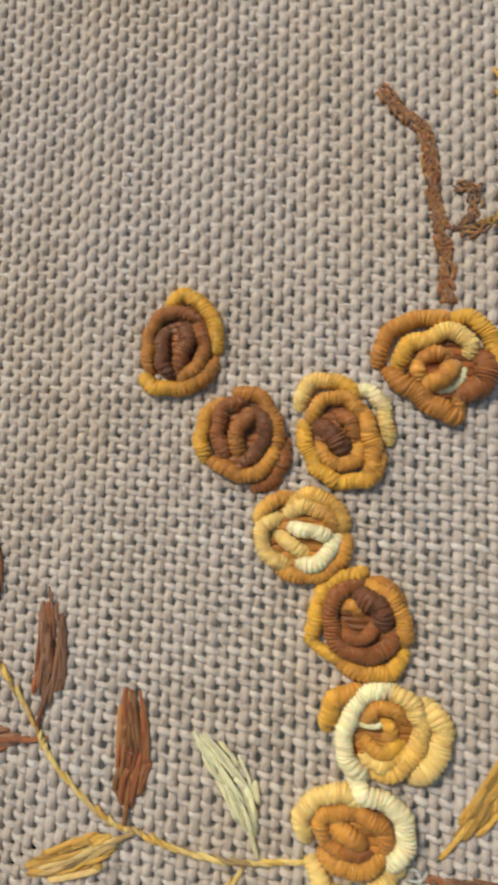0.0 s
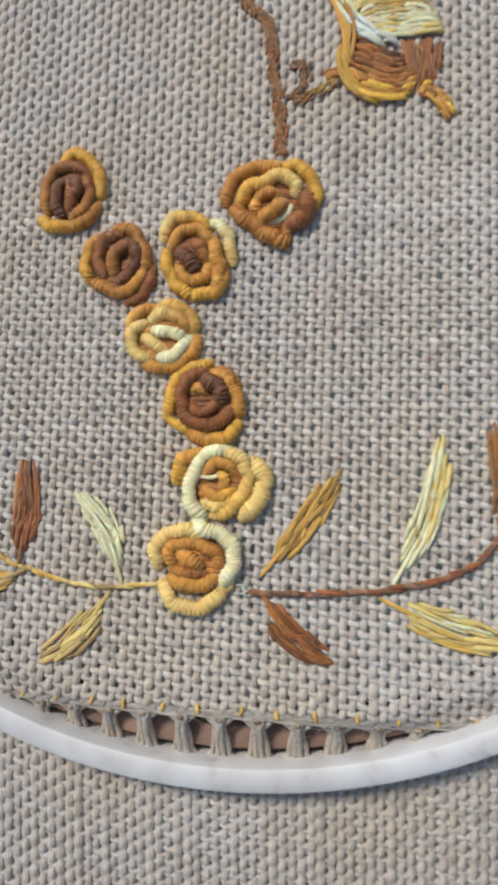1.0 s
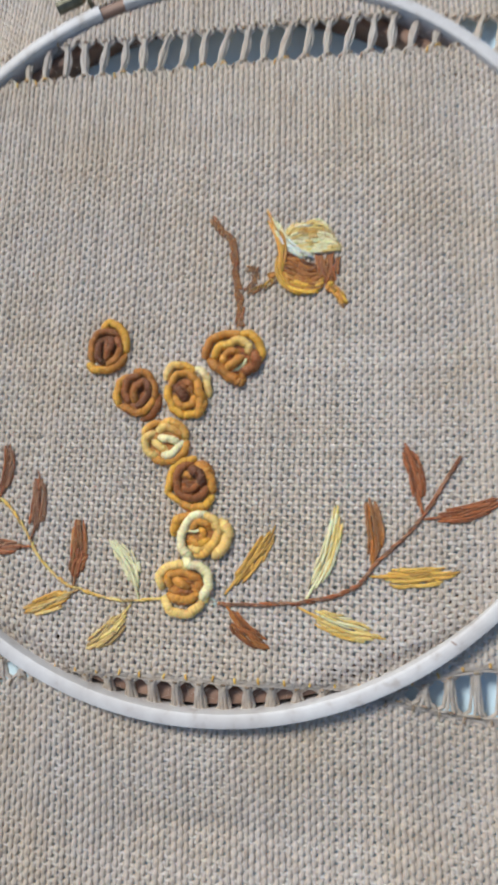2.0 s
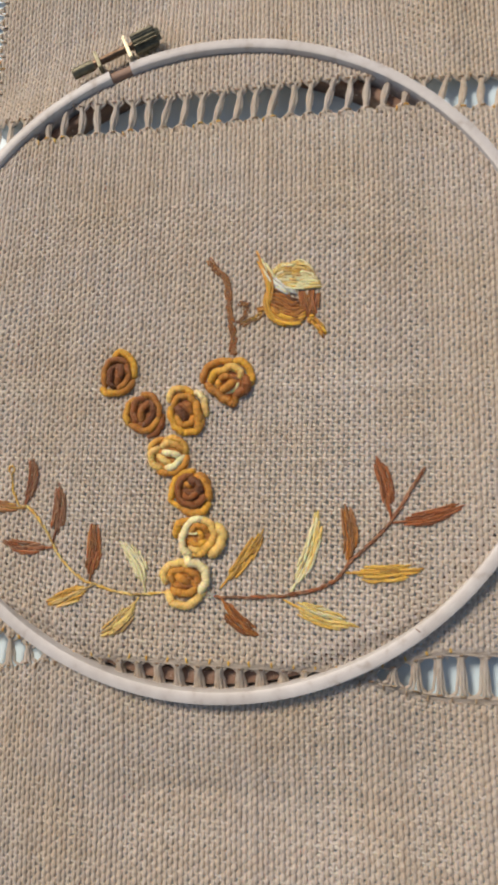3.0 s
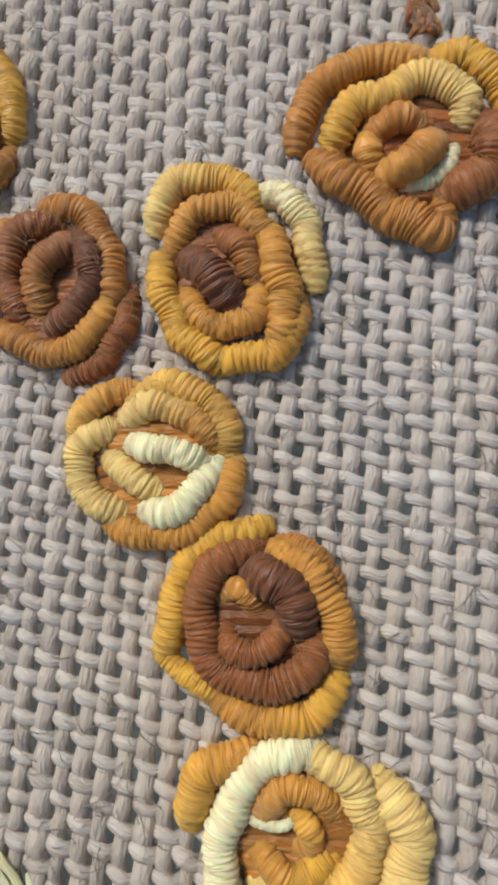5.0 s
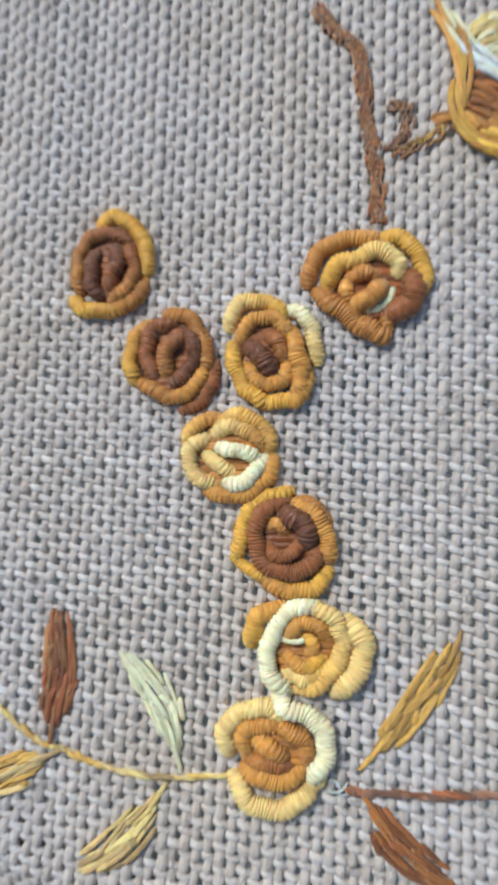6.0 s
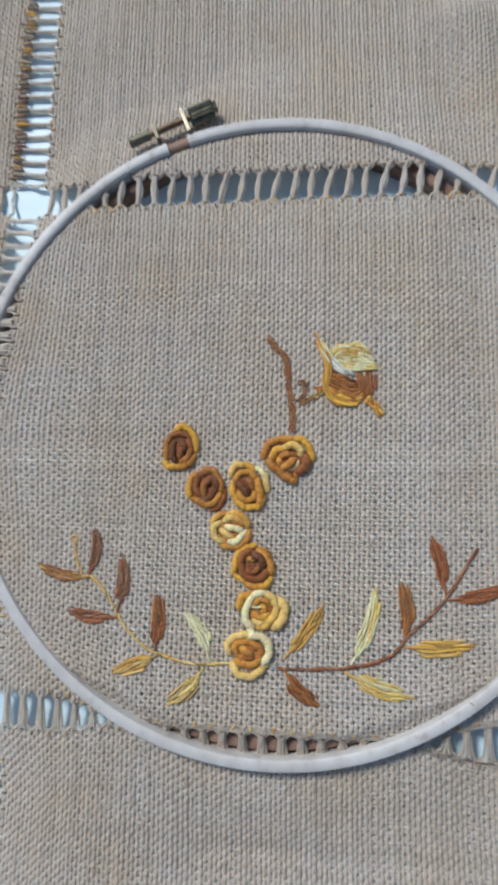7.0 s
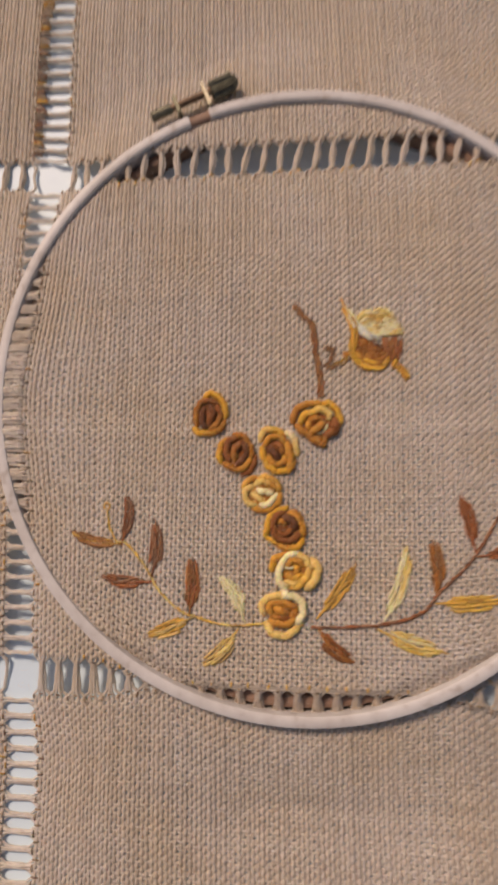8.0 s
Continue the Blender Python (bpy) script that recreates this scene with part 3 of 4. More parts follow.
def stem(label, points, dyes, radius, step, ragged=0.0, over=1.5, name="stitched_branch"):
    """A line of short overlapping stitches, each lying a little across the last."""
    ob = tagged(empty(name, *points[0], 0.3), label, "embroidered branch")
    pts = np.array(points) - np.array(points[0])
    length = np.linalg.norm(np.diff(pts, axis=0), axis=1).sum()
    count = max(2, int(length / step))
    way = spline(pts, count * 4 + 1)
    pick = random.Random(len(points) * 7 + count)
    for k in range(count):
        a, b = way[k * 4], way[min(k * 4 + int(over * 4), len(way) - 1)]
        across = np.array([-(b - a)[1], (b - a)[0]]) / (np.linalg.norm(b - a) + 1e-6)
        lean = 0.18 if ragged < 0.5 else 0.0
        a = a + across * (lean + pick.uniform(-ragged, ragged))
        b = b - across * (lean + pick.uniform(-ragged, ragged))
        stitch(ob, a, b, radius * pick.uniform(0.85, 1.12), dyes[pick.randrange(len(dyes))], pick.uniform(-0.03, 0.03), 0.42)
    return ob


def satin(parent, name, top, low, dyes, count, radius, jitter=0.4, rise=0.5):
    """Stitches side by side from one line to another; one row is one patch of the motif."""
    pick = random.Random(count * 3 + len(name))
    a, b = spline(top, count), spline(low, count)
    for k in range(count):
        j = np.array([pick.uniform(-jitter, jitter), pick.uniform(-jitter, jitter)])
        stitch(parent, a[k] + j, b[k] - j, radius * pick.uniform(0.85, 1.15), dyes[pick.randrange(len(dyes))], pick.uniform(-0.06, 0.06), rise, name=name)


r = rose("rose in dark brown wrapped stitches edged with golden yellow", -24.7, -7.8, "umber")
bullion(r, 0.78, 0, "gold", "gold", [(-1.9, 5.1), (-0.8, 6.4), (1.0, 6.3), (2.8, 4.9), (4.0, 2.8), (4.4, 0.6), (4.1, -0.7)])
bullion(r, 0.72, 1, "umber", "tan", [(2.6, 3.1), (-0.4, 4.3), (-2.6, 3.8), (-4.0, 2.2), (-4.4, -0.3), (-4.1, -3.0)])
bullion(r, 0.78, 0, "gold", "tan", [(-5.0, -4.0), (-3.6, -5.1), (-1.4, -5.5), (0.8, -5.2), (2.7, -4.2), (4.1, -1.9)])
bullion(r, 0.72, 1, "umber", "tan", [(1.6, 2.9), (2.7, 0.9), (2.7, -1.2), (1.7, -3.1), (-0.1, -4.0)])
bullion(r, 0.72, 2, "dark", "dark", [(-2.0, 2.3), (-2.5, 0.0), (-2.3, -2.4), (-1.4, -3.8)])
bullion(r, 0.80, 2, "dark", "umber", [(0.2, 2.8), (0.7, 0.7), (0.2, -1.1), (-0.5, -3.0)])
r = rose("rose in mid brown wrapped stitches with a golden rim", -16.9, -19.0, "umber")
bullion(r, 0.78, 0, "ochre", "gold", [(-2.9, 4.6), (-4.6, 3.4), (-5.4, 1.3), (-5.5, -0.8), (-5.0, -2.2)])
bullion(r, 0.75, 0, "tan", "tan", [(-1.1, 5.9), (1.3, 5.4), (2.9, 3.5), (3.9, 1.0), (3.7, -1.1)])
bullion(r, 0.75, 0, "tan", "ochre", [(-4.4, -2.6), (-2.2, -3.7), (-0.1, -4.5), (1.7, -3.9), (3.2, -2.1), (3.5, -0.4)])
bullion(r, 0.70, -1, "umber", "umber", [(1.2, -5.9), (3.3, -4.9), (4.5, -2.9), (4.9, -0.3)])
bullion(r, 0.78, 1, "umber", "umber", [(-0.2, 4.7), (-2.3, 4.1), (-3.3, 2.0), (-3.2, -0.1), (-2.1, -2.2)])
bullion(r, 0.80, 2, "umber", "tan", [(0.9, 2.9), (-0.5, 1.7), (-1.1, -0.2), (-0.6, -1.9)])
bullion(r, 0.75, 1, "dark", "dark", [(1.1, 4.0), (2.5, 1.9), (2.4, -0.1), (1.1, -1.9), (-0.3, -2.8)])
r = rose("oval rose in ochre stitches round a dark brown heart", -5.6, -18.1, "umber")
bullion(r, 0.80, 0, "straw", "gold", [(-5.3, 3.2), (-4.7, 5.4), (-2.4, 6.3), (-0.2, 5.8), (1.3, 4.4)])
bullion(r, 0.75, 1, "ochre", "ochre", [(-4.0, 1.6), (-3.0, 3.4), (-0.8, 4.2), (1.0, 3.4), (2.2, 1.6)])
bullion(r, 0.85, 1, "ochre", "ochre", [(2.0, 2.8), (3.0, -0.3), (3.4, -3.0), (2.9, -5.1)])
bullion(r, 0.80, 0, "gold", "gold", [(-5.0, 0.9), (-4.3, -2.2), (-2.9, -4.6), (-0.7, -6.2)])
bullion(r, 0.80, 0, "gold", "ochre", [(-0.9, -5.9), (1.4, -5.9), (3.5, -4.9), (4.1, -2.0)])
bullion(r, 0.70, 1, "ochre", "ochre", [(-3.2, -1.5), (-2.0, -3.3), (0.0, -3.9), (1.5, -3.0), (1.8, -0.6)])
bullion(r, 0.95, 2, "dark", "dark", [(-3.1, 1.0), (-1.9, 0.0), (-0.7, -1.4), (0.4, -2.6)])
bullion(r, 0.70, 2, "umber", "tan", [(-1.2, 2.7), (0.2, 1.5), (1.2, -0.1), (1.7, -1.1)])
bullion(r, 0.75, 0, "cream", "straw", [(1.8, 5.2), (3.8, 4.3), (4.8, 2.0), (5.3, -1.0)])
r = rose("wide rose in ochre, gold and brown wrapped stitches", 5.3, -10.7, "umber")
bullion(r, 0.80, 0, "tan", "ochre", [(-7.4, 0.6), (-6.9, 3.3), (-4.6, 5.4), (-1.8, 6.0), (0.7, 6.1)])
bullion(r, 0.85, 1, "gold", "straw", [(-5.1, 0.1), (-4.3, 2.3), (-1.8, 3.3), (0.8, 4.2), (2.9, 3.1), (3.1, 1.2)])
bullion(r, 0.80, 0, "gold", "gold", [(1.3, 6.0), (3.6, 5.8), (5.4, 3.8), (6.2, 1.3), (5.7, -0.7)])
bullion(r, 1.05, 0, "umber", "umber", [(3.9, 1.6), (5.0, 0.0), (4.6, -2.0), (3.1, -3.0), (1.7, -3.5)])
bullion(r, 0.95, 0, "tan", "tan", [(-6.3, -0.5), (-4.1, -2.4), (-1.8, -4.2), (0.4, -5.6), (1.7, -5.9)])
bullion(r, 0.70, 0, "tan", "tan", [(1.5, -6.1), (1.9, -4.5), (1.4, -3.5)])
bullion(r, 0.70, 2, "ochre", "ochre", [(-2.3, 0.9), (-2.9, -0.5), (-2.3, -1.9)])
bullion(r, 0.90, 2, "ochre", "tan", [(-2.3, -2.3), (-0.1, -1.4), (1.6, 0.3)])
bullion(r, 0.75, 2, "tan", "tan", [(-2.8, 0.7), (-1.0, 1.4), (1.1, 1.0)])
bullion(r, 0.50, 1, "cream", "cream", [(-1.9, -2.8), (0.4, -2.7), (1.9, -1.5), (2.5, 0.1)])
r = rose("small rose in ochre with cream wrapped stitches at its heart", -10.1, -29.7, "tan")
bullion(r, 0.75, 0, "honey", "ochre", [(-5.3, 1.5), (-4.5, 3.4), (-1.9, 4.4)])
bullion(r, 0.80, 0, "honey", "amber", [(-1.9, 3.0), (0.1, 4.5), (2.5, 4.1), (4.1, 2.6), (4.6, 0.5)])
bullion(r, 0.75, 1, "straw", "ochre", [(-2.2, 2.3), (-0.1, 3.3), (2.3, 2.5), (4.1, 1.0)])
bullion(r, 0.75, 0, "straw", "straw", [(-2.4, 1.9), (-4.6, 1.1), (-5.1, -0.9), (-3.6, -3.0), (-2.0, -3.5)])
bullion(r, 0.72, 2, "cream", "cream", [(-1.6, 0.8), (0.7, 0.4), (3.2, -0.4)])
bullion(r, 0.75, 2, "cream", "cream", [(3.9, -0.5), (2.8, -2.2), (1.0, -3.4), (-0.7, -3.4)])
bullion(r, 0.70, 1, "straw", "straw", [(-3.1, 0.1), (-1.4, -1.3), (0.5, -2.3)])
bullion(r, 0.80, 0, "ochre", "ochre", [(-2.8, -4.2), (-0.4, -4.8), (2.3, -4.4), (4.2, -2.7), (5.0, -0.4)])
r = rose("dark brown wrapped rose with gold rim and ochre knot", -3.8, -39.0, "umber")
bullion(r, 0.75, 0, "gold", "gold", [(0.2, 5.6), (-2.6, 4.7), (-4.5, 3.1), (-5.2, 0.7), (-5.7, -2.0)])
bullion(r, 0.55, 0, "gold", "gold", [(-6.0, -2.3), (-4.1, -3.7), (-2.3, -4.5)])
bullion(r, 0.80, 0, "ochre", "gold", [(-2.7, -4.5), (-0.4, -5.6), (1.9, -5.7), (4.0, -4.7), (4.6, -3.0)])
bullion(r, 0.80, 1, "ochre", "ochre", [(0.7, 4.2), (2.7, 3.2), (4.0, 1.6), (4.9, -0.4), (4.6, -2.2)])
bullion(r, 0.70, 0, "tan", "tan", [(1.5, 4.5), (3.3, 3.7), (4.6, 2.1)])
bullion(r, 0.80, 1, "umber", "umber", [(0.0, 4.5), (-2.5, 3.4), (-3.5, 1.4), (-3.3, -1.2), (-2.1, -3.1), (0.2, -3.6), (2.6, -3.0), (3.7, -0.7)])
bullion(r, 1.00, 2, "dark", "dark", [(-0.8, 3.2), (0.8, 2.6), (2.2, 1.3), (2.7, -0.6)])
bullion(r, 0.60, 2, "ochre", "tan", [(-2.5, 1.0), (-1.6, 1.8), (-0.5, 1.3), (-0.2, 0.2)])
bullion(r, 0.66, 2, "umber", "umber", [(-2.3, -0.1), (-1.7, -1.4), (-0.2, -1.8), (1.2, -1.1), (1.4, 0.2)])
r = rose("large rose in pale gold with a cream looping stitch", -1.4, -50.2, "tan")
bullion(r, 0.80, 1, "cream", "cream", [(0.9, 4.5), (-1.3, 4.3), (-3.0, 2.9), (-4.2, 0.6), (-4.6, -1.6), (-4.0, -3.6), (-2.3, -5.1)])
bullion(r, 0.80, 1, "straw", "honey", [(0.4, 4.4), (2.3, 3.6), (3.6, 2.1), (4.0, 0.2), (3.1, -2.0), (1.2, -4.1), (-1.0, -4.8)])
bullion(r, 1.00, 0, "straw", "straw", [(4.4, 2.9), (6.1, 0.9), (5.9, -1.5), (4.5, -3.8), (3.0, -4.9)])
bullion(r, 0.85, 0, "ochre", "gold", [(-1.9, 4.1), (-4.5, 3.7), (-6.1, 2.2), (-6.5, 0.0)])
bullion(r, 0.66, 2, "ochre", "ochre", [(-2.2, 0.2), (-1.7, 1.8), (-0.3, 2.6), (1.3, 2.2), (2.2, 0.9)])
bullion(r, 0.66, 2, "ochre", "gold", [(-2.5, -0.9), (-1.3, -2.0), (0.4, -2.0), (1.9, -1.0)])
bullion(r, 0.75, 1, "straw", "gold", [(-2.4, -3.1), (-0.4, -3.5), (1.2, -3.1), (3.0, -1.6)])
bullion(r, 0.60, 2, "gold", "ochre", [(-1.1, 0.8), (-0.3, 1.1), (0.6, 0.5), (0.5, -0.5), (-0.6, -0.8)])
bullion(r, 0.24, 3, "cream", "cream", [(-3.8, 1.1), (-2.3, 0.5), (-0.7, 0.8), (1.1, 1.5)])
r = rose("rose in straw gold round an ochre brown heart", -4.4, -61.5, "tan")
bullion(r, 0.85, 0, "straw", "straw", [(-5.6, -0.2), (-6.1, 2.2), (-4.2, 4.3), (-1.4, 4.9), (0.8, 4.0)])
bullion(r, 0.85, 1, "cream", "cream", [(-0.1, 6.3), (1.1, 5.0), (3.8, 4.3), (5.2, 2.2), (5.1, -0.2), (3.8, -2.5)])
bullion(r, 0.75, 1, "ochre", "tan", [(-3.4, -0.1), (-3.9, 2.2), (-1.6, 3.0), (1.2, 2.7), (3.1, 1.2), (3.4, -0.8)])
bullion(r, 0.80, 2, "ochre", "tan", [(-2.7, 1.7), (-1.0, 0.9), (1.2, -0.4)])
bullion(r, 0.70, 1, "tan", "umber", [(-3.4, -0.5), (-1.1, -1.1), (2.0, -1.3)])
bullion(r, 0.80, 1, "ochre", "ochre", [(-3.8, -2.0), (-1.4, -2.7), (0.9, -2.6), (2.8, -1.7)])
bullion(r, 0.85, 0, "straw", "straw", [(-5.0, -2.7), (-3.4, -5.1), (-0.7, -6.0), (2.0, -5.2), (3.7, -3.3)])
bullion(r, 0.45, 2, "straw", "straw", [(5.2, -1.9), (4.3, -3.6)])
leaf("straw gold", (-17.0, -65.9), (-27.0, -75.5), 3.4, 0.10, "straw", "beige")
leaf("cream white", (-15.3, -63.7), (-22.8, -51.5), 3.1, -0.12, "cream", "cream", 0.45)
leaf("mid brown", (-29.9, -61.9), (-29.9, -46.2), 3.9, -0.05, "russet", "brown")
leaf("golden ochre", (-28.9, -62.8), (-42.6, -67.9), 3.5, 0.05, "beige", "amber")
leaf("dark brown", (-40.8, -52.2), (-40.7, -35.8), 3.3, -0.10, "brown", "bark")
leaf("dark brown", (-40.2, -53.5), (-55.9, -51.8), 2.9, 0.08, "brown", "bark")
leaf("dark brown", (-49.4, -43.4), (-48.7, -28.8), 2.7, -0.12, "brown", "bark")
leaf("ochre brown", (-49.4, -43.4), (-65.1, -39.6), 2.9, 0.08, "amber", "russet")
leaf("rust brown", (4.7, -65.2), (15.0, -73.5), 3.4, -0.12, "rust", "umber")
leaf("amber", (4.7, -62.0), (14.7, -47.9), 3.2, -0.04, "amber", "amber", 0.66)
leaf("pale straw", (21.5, -62.7), (28.1, -42.2), 3.3, -0.08, "cream", "straw", 0.42)
leaf("golden yellow", (20.7, -65.3), (38.1, -70.7), 3.9, -0.06, "honey", "straw")
leaf("orange brown", (34.9, -56.5), (34.2, -41.2), 3.5, -0.08, "rust", "russet")
leaf("golden ochre", (35.3, -58.2), (53.1, -56.7), 3.9, -0.05, "amber", "honey")
leaf("reddish brown", (45.3, -44.6), (41.5, -29.1), 3.2, -0.05, "brown", "brown")
leaf("reddish brown", (46.4, -46.1), (63.1, -41.6), 3.1, -0.06, "brown", "brown")

LEFT_STEM = [(-9.5, -64.1), (-16.6, -64.9), (-23.8, -64.1), (-28.7, -62.5), (-31.7, -61.7), (-38.9, -55.6), (-40.5, -52.4), (-44.3, -47.3), (-48.1, -43.4), (-50.7, -43.2)]
RIGHT_STEM = [(2.8, -64.8), (4.5, -64.9), (13.7, -64.6), (20.9, -64.0), (28.1, -62.2), (32.6, -59.8), (35.3, -56.2), (40.7, -51.1), (46.2, -45.2), (53.7, -32.9)]
KNOT = [(-53.8, -34.1), (-52.8, -39.4), (-16.6, -65.1), (-15.4, -63.7), (-17.0, -66.5)]
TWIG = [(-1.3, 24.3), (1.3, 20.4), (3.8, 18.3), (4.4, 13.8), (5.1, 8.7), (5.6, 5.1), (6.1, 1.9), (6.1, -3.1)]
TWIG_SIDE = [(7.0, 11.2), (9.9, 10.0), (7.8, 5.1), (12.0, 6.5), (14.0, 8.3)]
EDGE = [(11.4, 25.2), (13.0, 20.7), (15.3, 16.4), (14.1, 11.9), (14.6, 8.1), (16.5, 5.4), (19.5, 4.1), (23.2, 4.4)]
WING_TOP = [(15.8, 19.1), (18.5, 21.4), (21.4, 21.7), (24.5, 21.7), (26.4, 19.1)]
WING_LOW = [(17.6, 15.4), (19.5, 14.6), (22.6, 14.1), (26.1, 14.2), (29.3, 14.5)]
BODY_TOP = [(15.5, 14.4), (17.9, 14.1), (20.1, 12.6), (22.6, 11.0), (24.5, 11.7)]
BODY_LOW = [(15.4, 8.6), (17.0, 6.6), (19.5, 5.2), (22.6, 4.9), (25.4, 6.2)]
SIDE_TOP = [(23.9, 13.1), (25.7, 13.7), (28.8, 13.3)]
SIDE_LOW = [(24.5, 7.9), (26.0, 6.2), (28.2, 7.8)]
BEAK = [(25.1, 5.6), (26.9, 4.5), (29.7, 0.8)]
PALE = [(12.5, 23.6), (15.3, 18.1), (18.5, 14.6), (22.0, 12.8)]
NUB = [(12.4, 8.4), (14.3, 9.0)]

stem("straw-gold stitched stem along the linen", LEFT_STEM, ("beige", "honey", "beige", "straw"), 0.27, 1.3, 0.12, 2.2)
stem("brown stitched stem curving along the linen", RIGHT_STEM, ("bark", "brown", "bark"), 0.31, 0.9, 0.2, 3.5)
stem("short straw-gold stitched stalk with a loose loop", [(-50.6, -43.0), KNOT[1], (KNOT[1][0] - 0.4, KNOT[1][1] + 2.6), KNOT[0]], ("beige", "honey"), 0.2, 1.2, 0.1, 2)
loop = tagged(empty("stitched_loop", *KNOT[0], 0.3), "tiny loose golden thread loop on the linen", "thread")
turn = np.radians(np.linspace(-70, 265, 22))
way = np.stack([0.85 * np.cos(turn), 0.9 + 0.85 * np.sin(turn), 0.35 + 0.2 * np.sin(turn * 1.5)], -1) * MM
v, q, g = sweep(way, 0.22 * MM, 0.2 * MM, np.arange(8) * math.tau / 8, True, 3)
hang("loop", mesh_of("loop", v, q, FLOSS, grain=g, dye=colour_between("honey", "gold", 22, 8)), loop)
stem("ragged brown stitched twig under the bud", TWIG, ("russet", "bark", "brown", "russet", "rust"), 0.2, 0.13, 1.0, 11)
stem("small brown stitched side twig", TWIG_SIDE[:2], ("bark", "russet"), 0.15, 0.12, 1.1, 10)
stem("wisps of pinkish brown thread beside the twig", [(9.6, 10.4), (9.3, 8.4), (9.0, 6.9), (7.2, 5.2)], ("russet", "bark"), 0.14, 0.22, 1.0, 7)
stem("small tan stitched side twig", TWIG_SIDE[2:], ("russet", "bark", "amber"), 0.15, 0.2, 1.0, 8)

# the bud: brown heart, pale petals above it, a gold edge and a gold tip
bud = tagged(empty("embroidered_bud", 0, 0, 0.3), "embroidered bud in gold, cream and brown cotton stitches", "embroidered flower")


def between(a, b, f):
    return [(p[0] * (1 - f) + q[0] * f, p[1] * (1 - f) + q[1] * f) for p, q in zip(a, b)]


def filled(name, low, high, dyes, rows, radius, rise):
    """Rows of stitches that follow the outline from its lower to its upper edge, each row broken unevenly."""
    pick = random.Random(rows * 13 + len(name))
    for k in range(rows):
        shades = dyes[min(int(k * len(dyes) / rows), len(dyes) - 1)] if isinstance(dyes[0], tuple) else dyes
        line = spline(between(low, high, k / (rows - 1)), 25)
        at = pick.randrange(0, 4)
        while at < 20:
            to = min(at + pick.randrange(5, 14), 24)
            j = np.array([pick.uniform(-0.4, 0.4), pick.uniform(-0.4, 0.4)])
            chord = line[to] - line[at]
            off = line[(at + to) // 2] - 0.5 * (line[at] + line[to])
            bend = float(off @ np.array([-chord[1], chord[0]])) / (chord @ chord + 1e-6)
            stitch(bud, line[at] + j, line[to] + j, radius * pick.uniform(0.8, 1.2), shades[pick.randrange(len(shades))], bend, rise + pick.uniform(0, 0.25), name=name)
            at = to - pick.randrange(1, 4)


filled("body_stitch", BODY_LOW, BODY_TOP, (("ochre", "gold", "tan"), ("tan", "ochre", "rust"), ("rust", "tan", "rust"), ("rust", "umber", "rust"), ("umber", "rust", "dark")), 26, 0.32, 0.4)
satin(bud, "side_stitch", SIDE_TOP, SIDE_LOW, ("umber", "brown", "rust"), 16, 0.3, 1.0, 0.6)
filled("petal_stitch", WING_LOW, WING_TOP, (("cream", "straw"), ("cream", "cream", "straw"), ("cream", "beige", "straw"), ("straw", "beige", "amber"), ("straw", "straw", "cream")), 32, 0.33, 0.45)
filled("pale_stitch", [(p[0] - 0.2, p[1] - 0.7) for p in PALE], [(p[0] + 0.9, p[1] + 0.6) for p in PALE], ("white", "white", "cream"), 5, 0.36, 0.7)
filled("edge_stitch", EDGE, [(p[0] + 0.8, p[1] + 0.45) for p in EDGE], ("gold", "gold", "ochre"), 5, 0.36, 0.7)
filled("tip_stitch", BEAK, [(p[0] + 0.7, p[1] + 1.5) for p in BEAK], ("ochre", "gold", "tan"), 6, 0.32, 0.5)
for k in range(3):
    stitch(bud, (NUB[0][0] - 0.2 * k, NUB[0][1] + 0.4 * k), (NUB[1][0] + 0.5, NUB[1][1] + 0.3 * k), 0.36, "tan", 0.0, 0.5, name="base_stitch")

ends = tagged(empty("loose_thread_ends", 1.4, -64.6, 0.3), "loose whitish thread ends beside the lowest rose", "thread")
for k, (x0, y0, x1, y1) in enumerate(((-0.9, 0.5, 1.2, 0.1), (-0.6, -0.4, 1.5, 0.5), (-0.2, 0.8, 0.9, -0.7), (0.2, -0.5, 2.0, -0.2))):
    stitch(ends, (x0, y0), (x1, y1), 0.13, "white", 0.18 * (-1) ** k, 0.55)

# ---- hem stitches along the drawn-thread bands ----
def hem(u, v, du, dv, dye, radius):
    """One small stitch on the edge of a band, lying on the cloth."""
    a, b = lie(u, v), lie(u + du, v + dv)
    low = float(height(*a)) + 0.35
    stitch(linen, (float(a[0]), float(a[1])), (float(b[0]), float(b[1])), radius, dye, 0.05, 0.45, low, "hem_stitch")


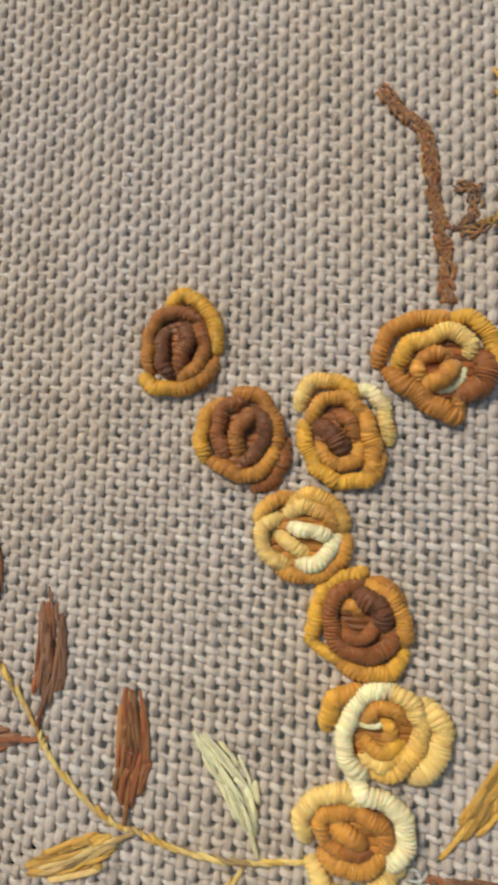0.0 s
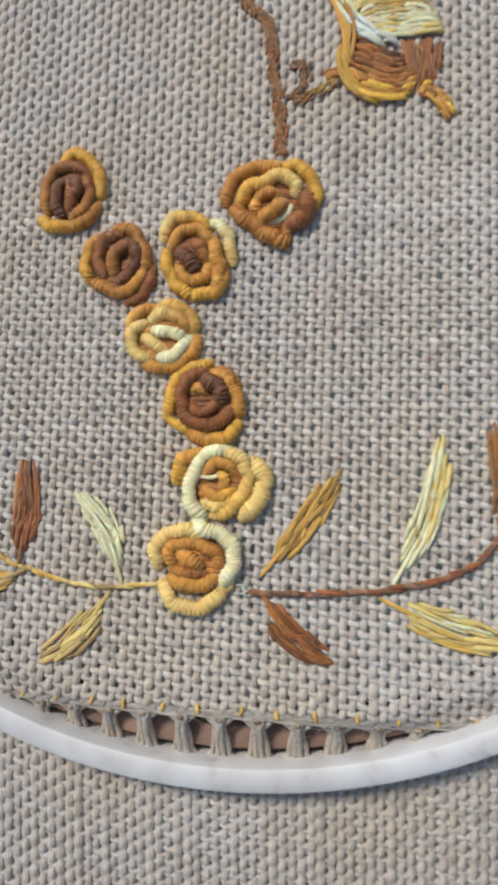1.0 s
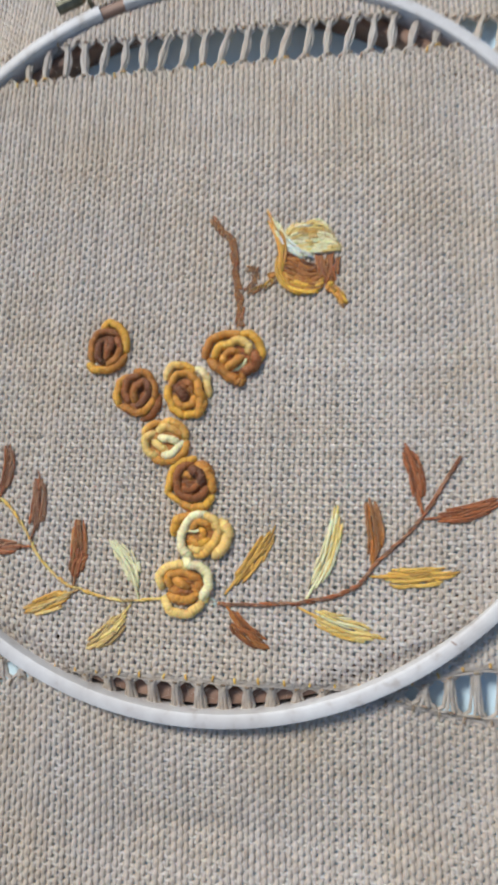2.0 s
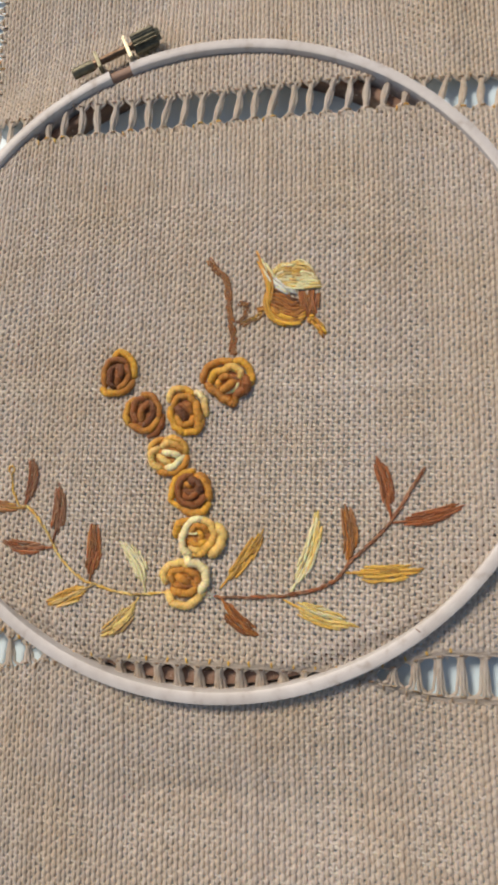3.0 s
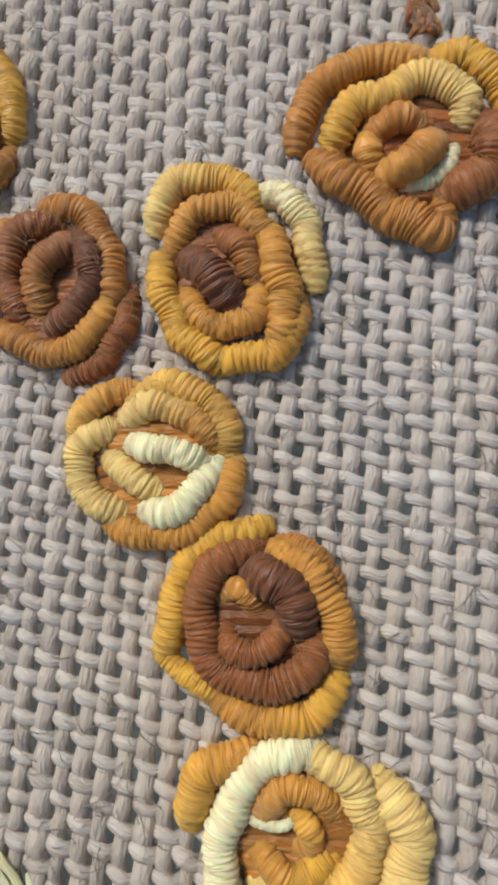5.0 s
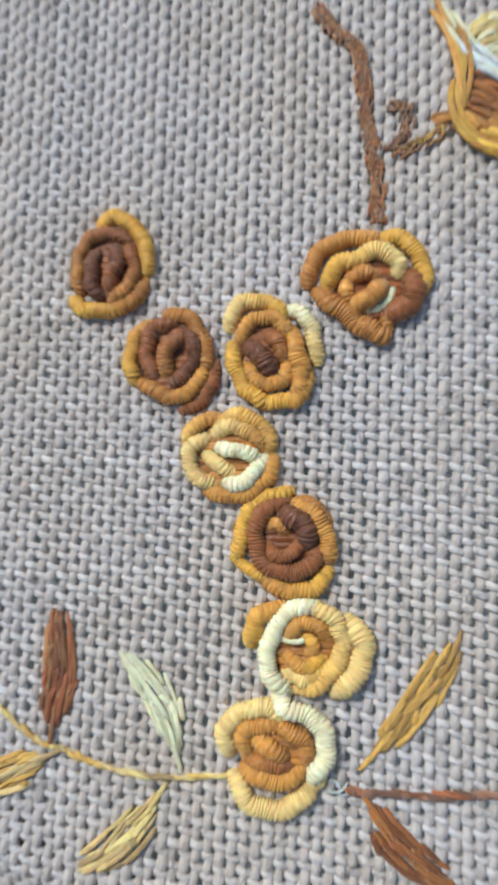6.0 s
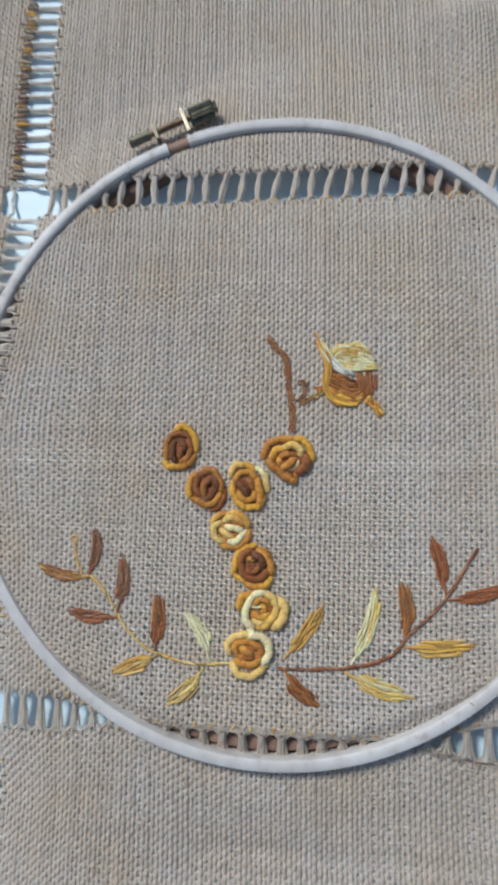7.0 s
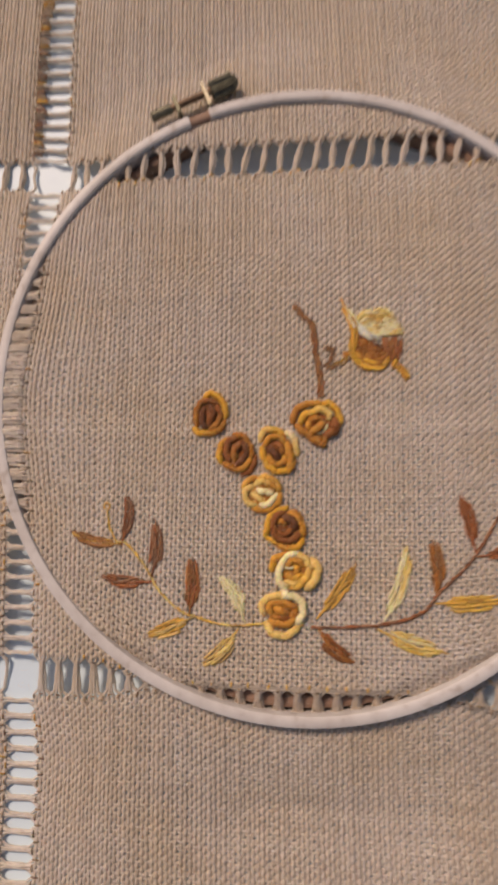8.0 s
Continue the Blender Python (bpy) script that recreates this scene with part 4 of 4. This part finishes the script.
pick = random.Random(21)
for i in range(0, len(warp_u) - GROUP, GROUP):
    u0, u1 = warp_u[i] - 0.5, warp_u[i + GROUP - 1] + 0.5
    if u0 < -112 or u1 > 86 or (u1 > COLUMN[0] and u0 < COLUMN[1]):
        continue
    for edge, way in ((LOW_BAND[1], 1), (LOW_BAND[0], -1), (TOP_BAND[0], -1), (TOP_BAND[1], 1)):
        if edge == LOW_BAND[1]:
            if abs(u0) < 62:
                hem(u0 + pick.uniform(-0.3, 0.3), edge + 0.2, pick.uniform(-0.4, 0.4), pick.uniform(0.9, 1.4), "honey", 0.24)
                hem(u0 + 1.9, edge - 0.4, u1 - u0 - 3.8, pick.uniform(-0.2, 0.2), "linen", 0.24)
            continue
        dye = "honey" if edge == TOP_BAND[0] and pick.random() < 0.4 else "linen"
        hem(u0 + 1.7, edge - way * 0.3, u1 - u0 - 3.4, pick.uniform(-0.2, 0.2), dye, 0.24)
        hem(u0 + pick.uniform(-0.3, 0.3), edge - way * 0.1, pick.uniform(-0.5, 0.5), way * pick.uniform(0.9, 1.6), dye, 0.24)
for j in range(0, len(weft_v) - GROUP, GROUP):
    v0, v1 = weft_v[j] - 0.5, weft_v[j + GROUP - 1] + 0.5
    if any(v1 > band[0] and v0 < band[1] for band in (TOP_BAND, LOW_BAND)):
        continue
    for edge, way in ((COLUMN[0], -1), (COLUMN[1], 1)):
        dye = "amber" if pick.random() < 0.2 else "linen"
        hem(edge + way * 0.3, v0 + 1.2, pick.uniform(-0.2, 0.2), v1 - v0 - 2.4, dye, 0.22)
        if way < 0 and v0 > 60:
            for k in range(3):
                hem(edge - 0.4, v0 + 1.5 * k, pick.uniform(2.4, 3.6), pick.uniform(-0.5, 0.5), ("linen", "bark", "linen", "amber")[pick.randrange(4)], pick.uniform(0.35, 0.55))
        hem(edge + way * 0.2, v0, way * pick.uniform(1.5, 2.2), pick.uniform(-0.3, 0.3), dye, 0.22)

# lint: fine loose fibres that stand out of the weave
hairs = []
for k in range(5500):
    x0, y0, turn = pick.gauss(0, 42), pick.gauss(-30, 48), pick.uniform(0, math.tau)
    reach, curl = pick.uniform(0.8, 2.6), pick.uniform(-0.7, 0.7)
    s = np.linspace(0, 1, 5)
    x = x0 + reach * s * np.cos(turn + curl * s)
    y = y0 + reach * s * np.sin(turn + curl * s)
    z = height(x, y) + 0.35 + pick.uniform(0.1, 0.7) * np.sin(s * 2.6)
    hairs.append(sweep(np.stack([x, y, z], -1) * MM, 0.028 * MM, 0.028 * MM, np.arange(3) * math.tau / 3, True, k))
v, q, g = joined(hairs)
tagged(hang("lint", mesh_of("lint", v, q, WEFT, grain=g), linen, "fine loose linen fibres"), kind="stuff")
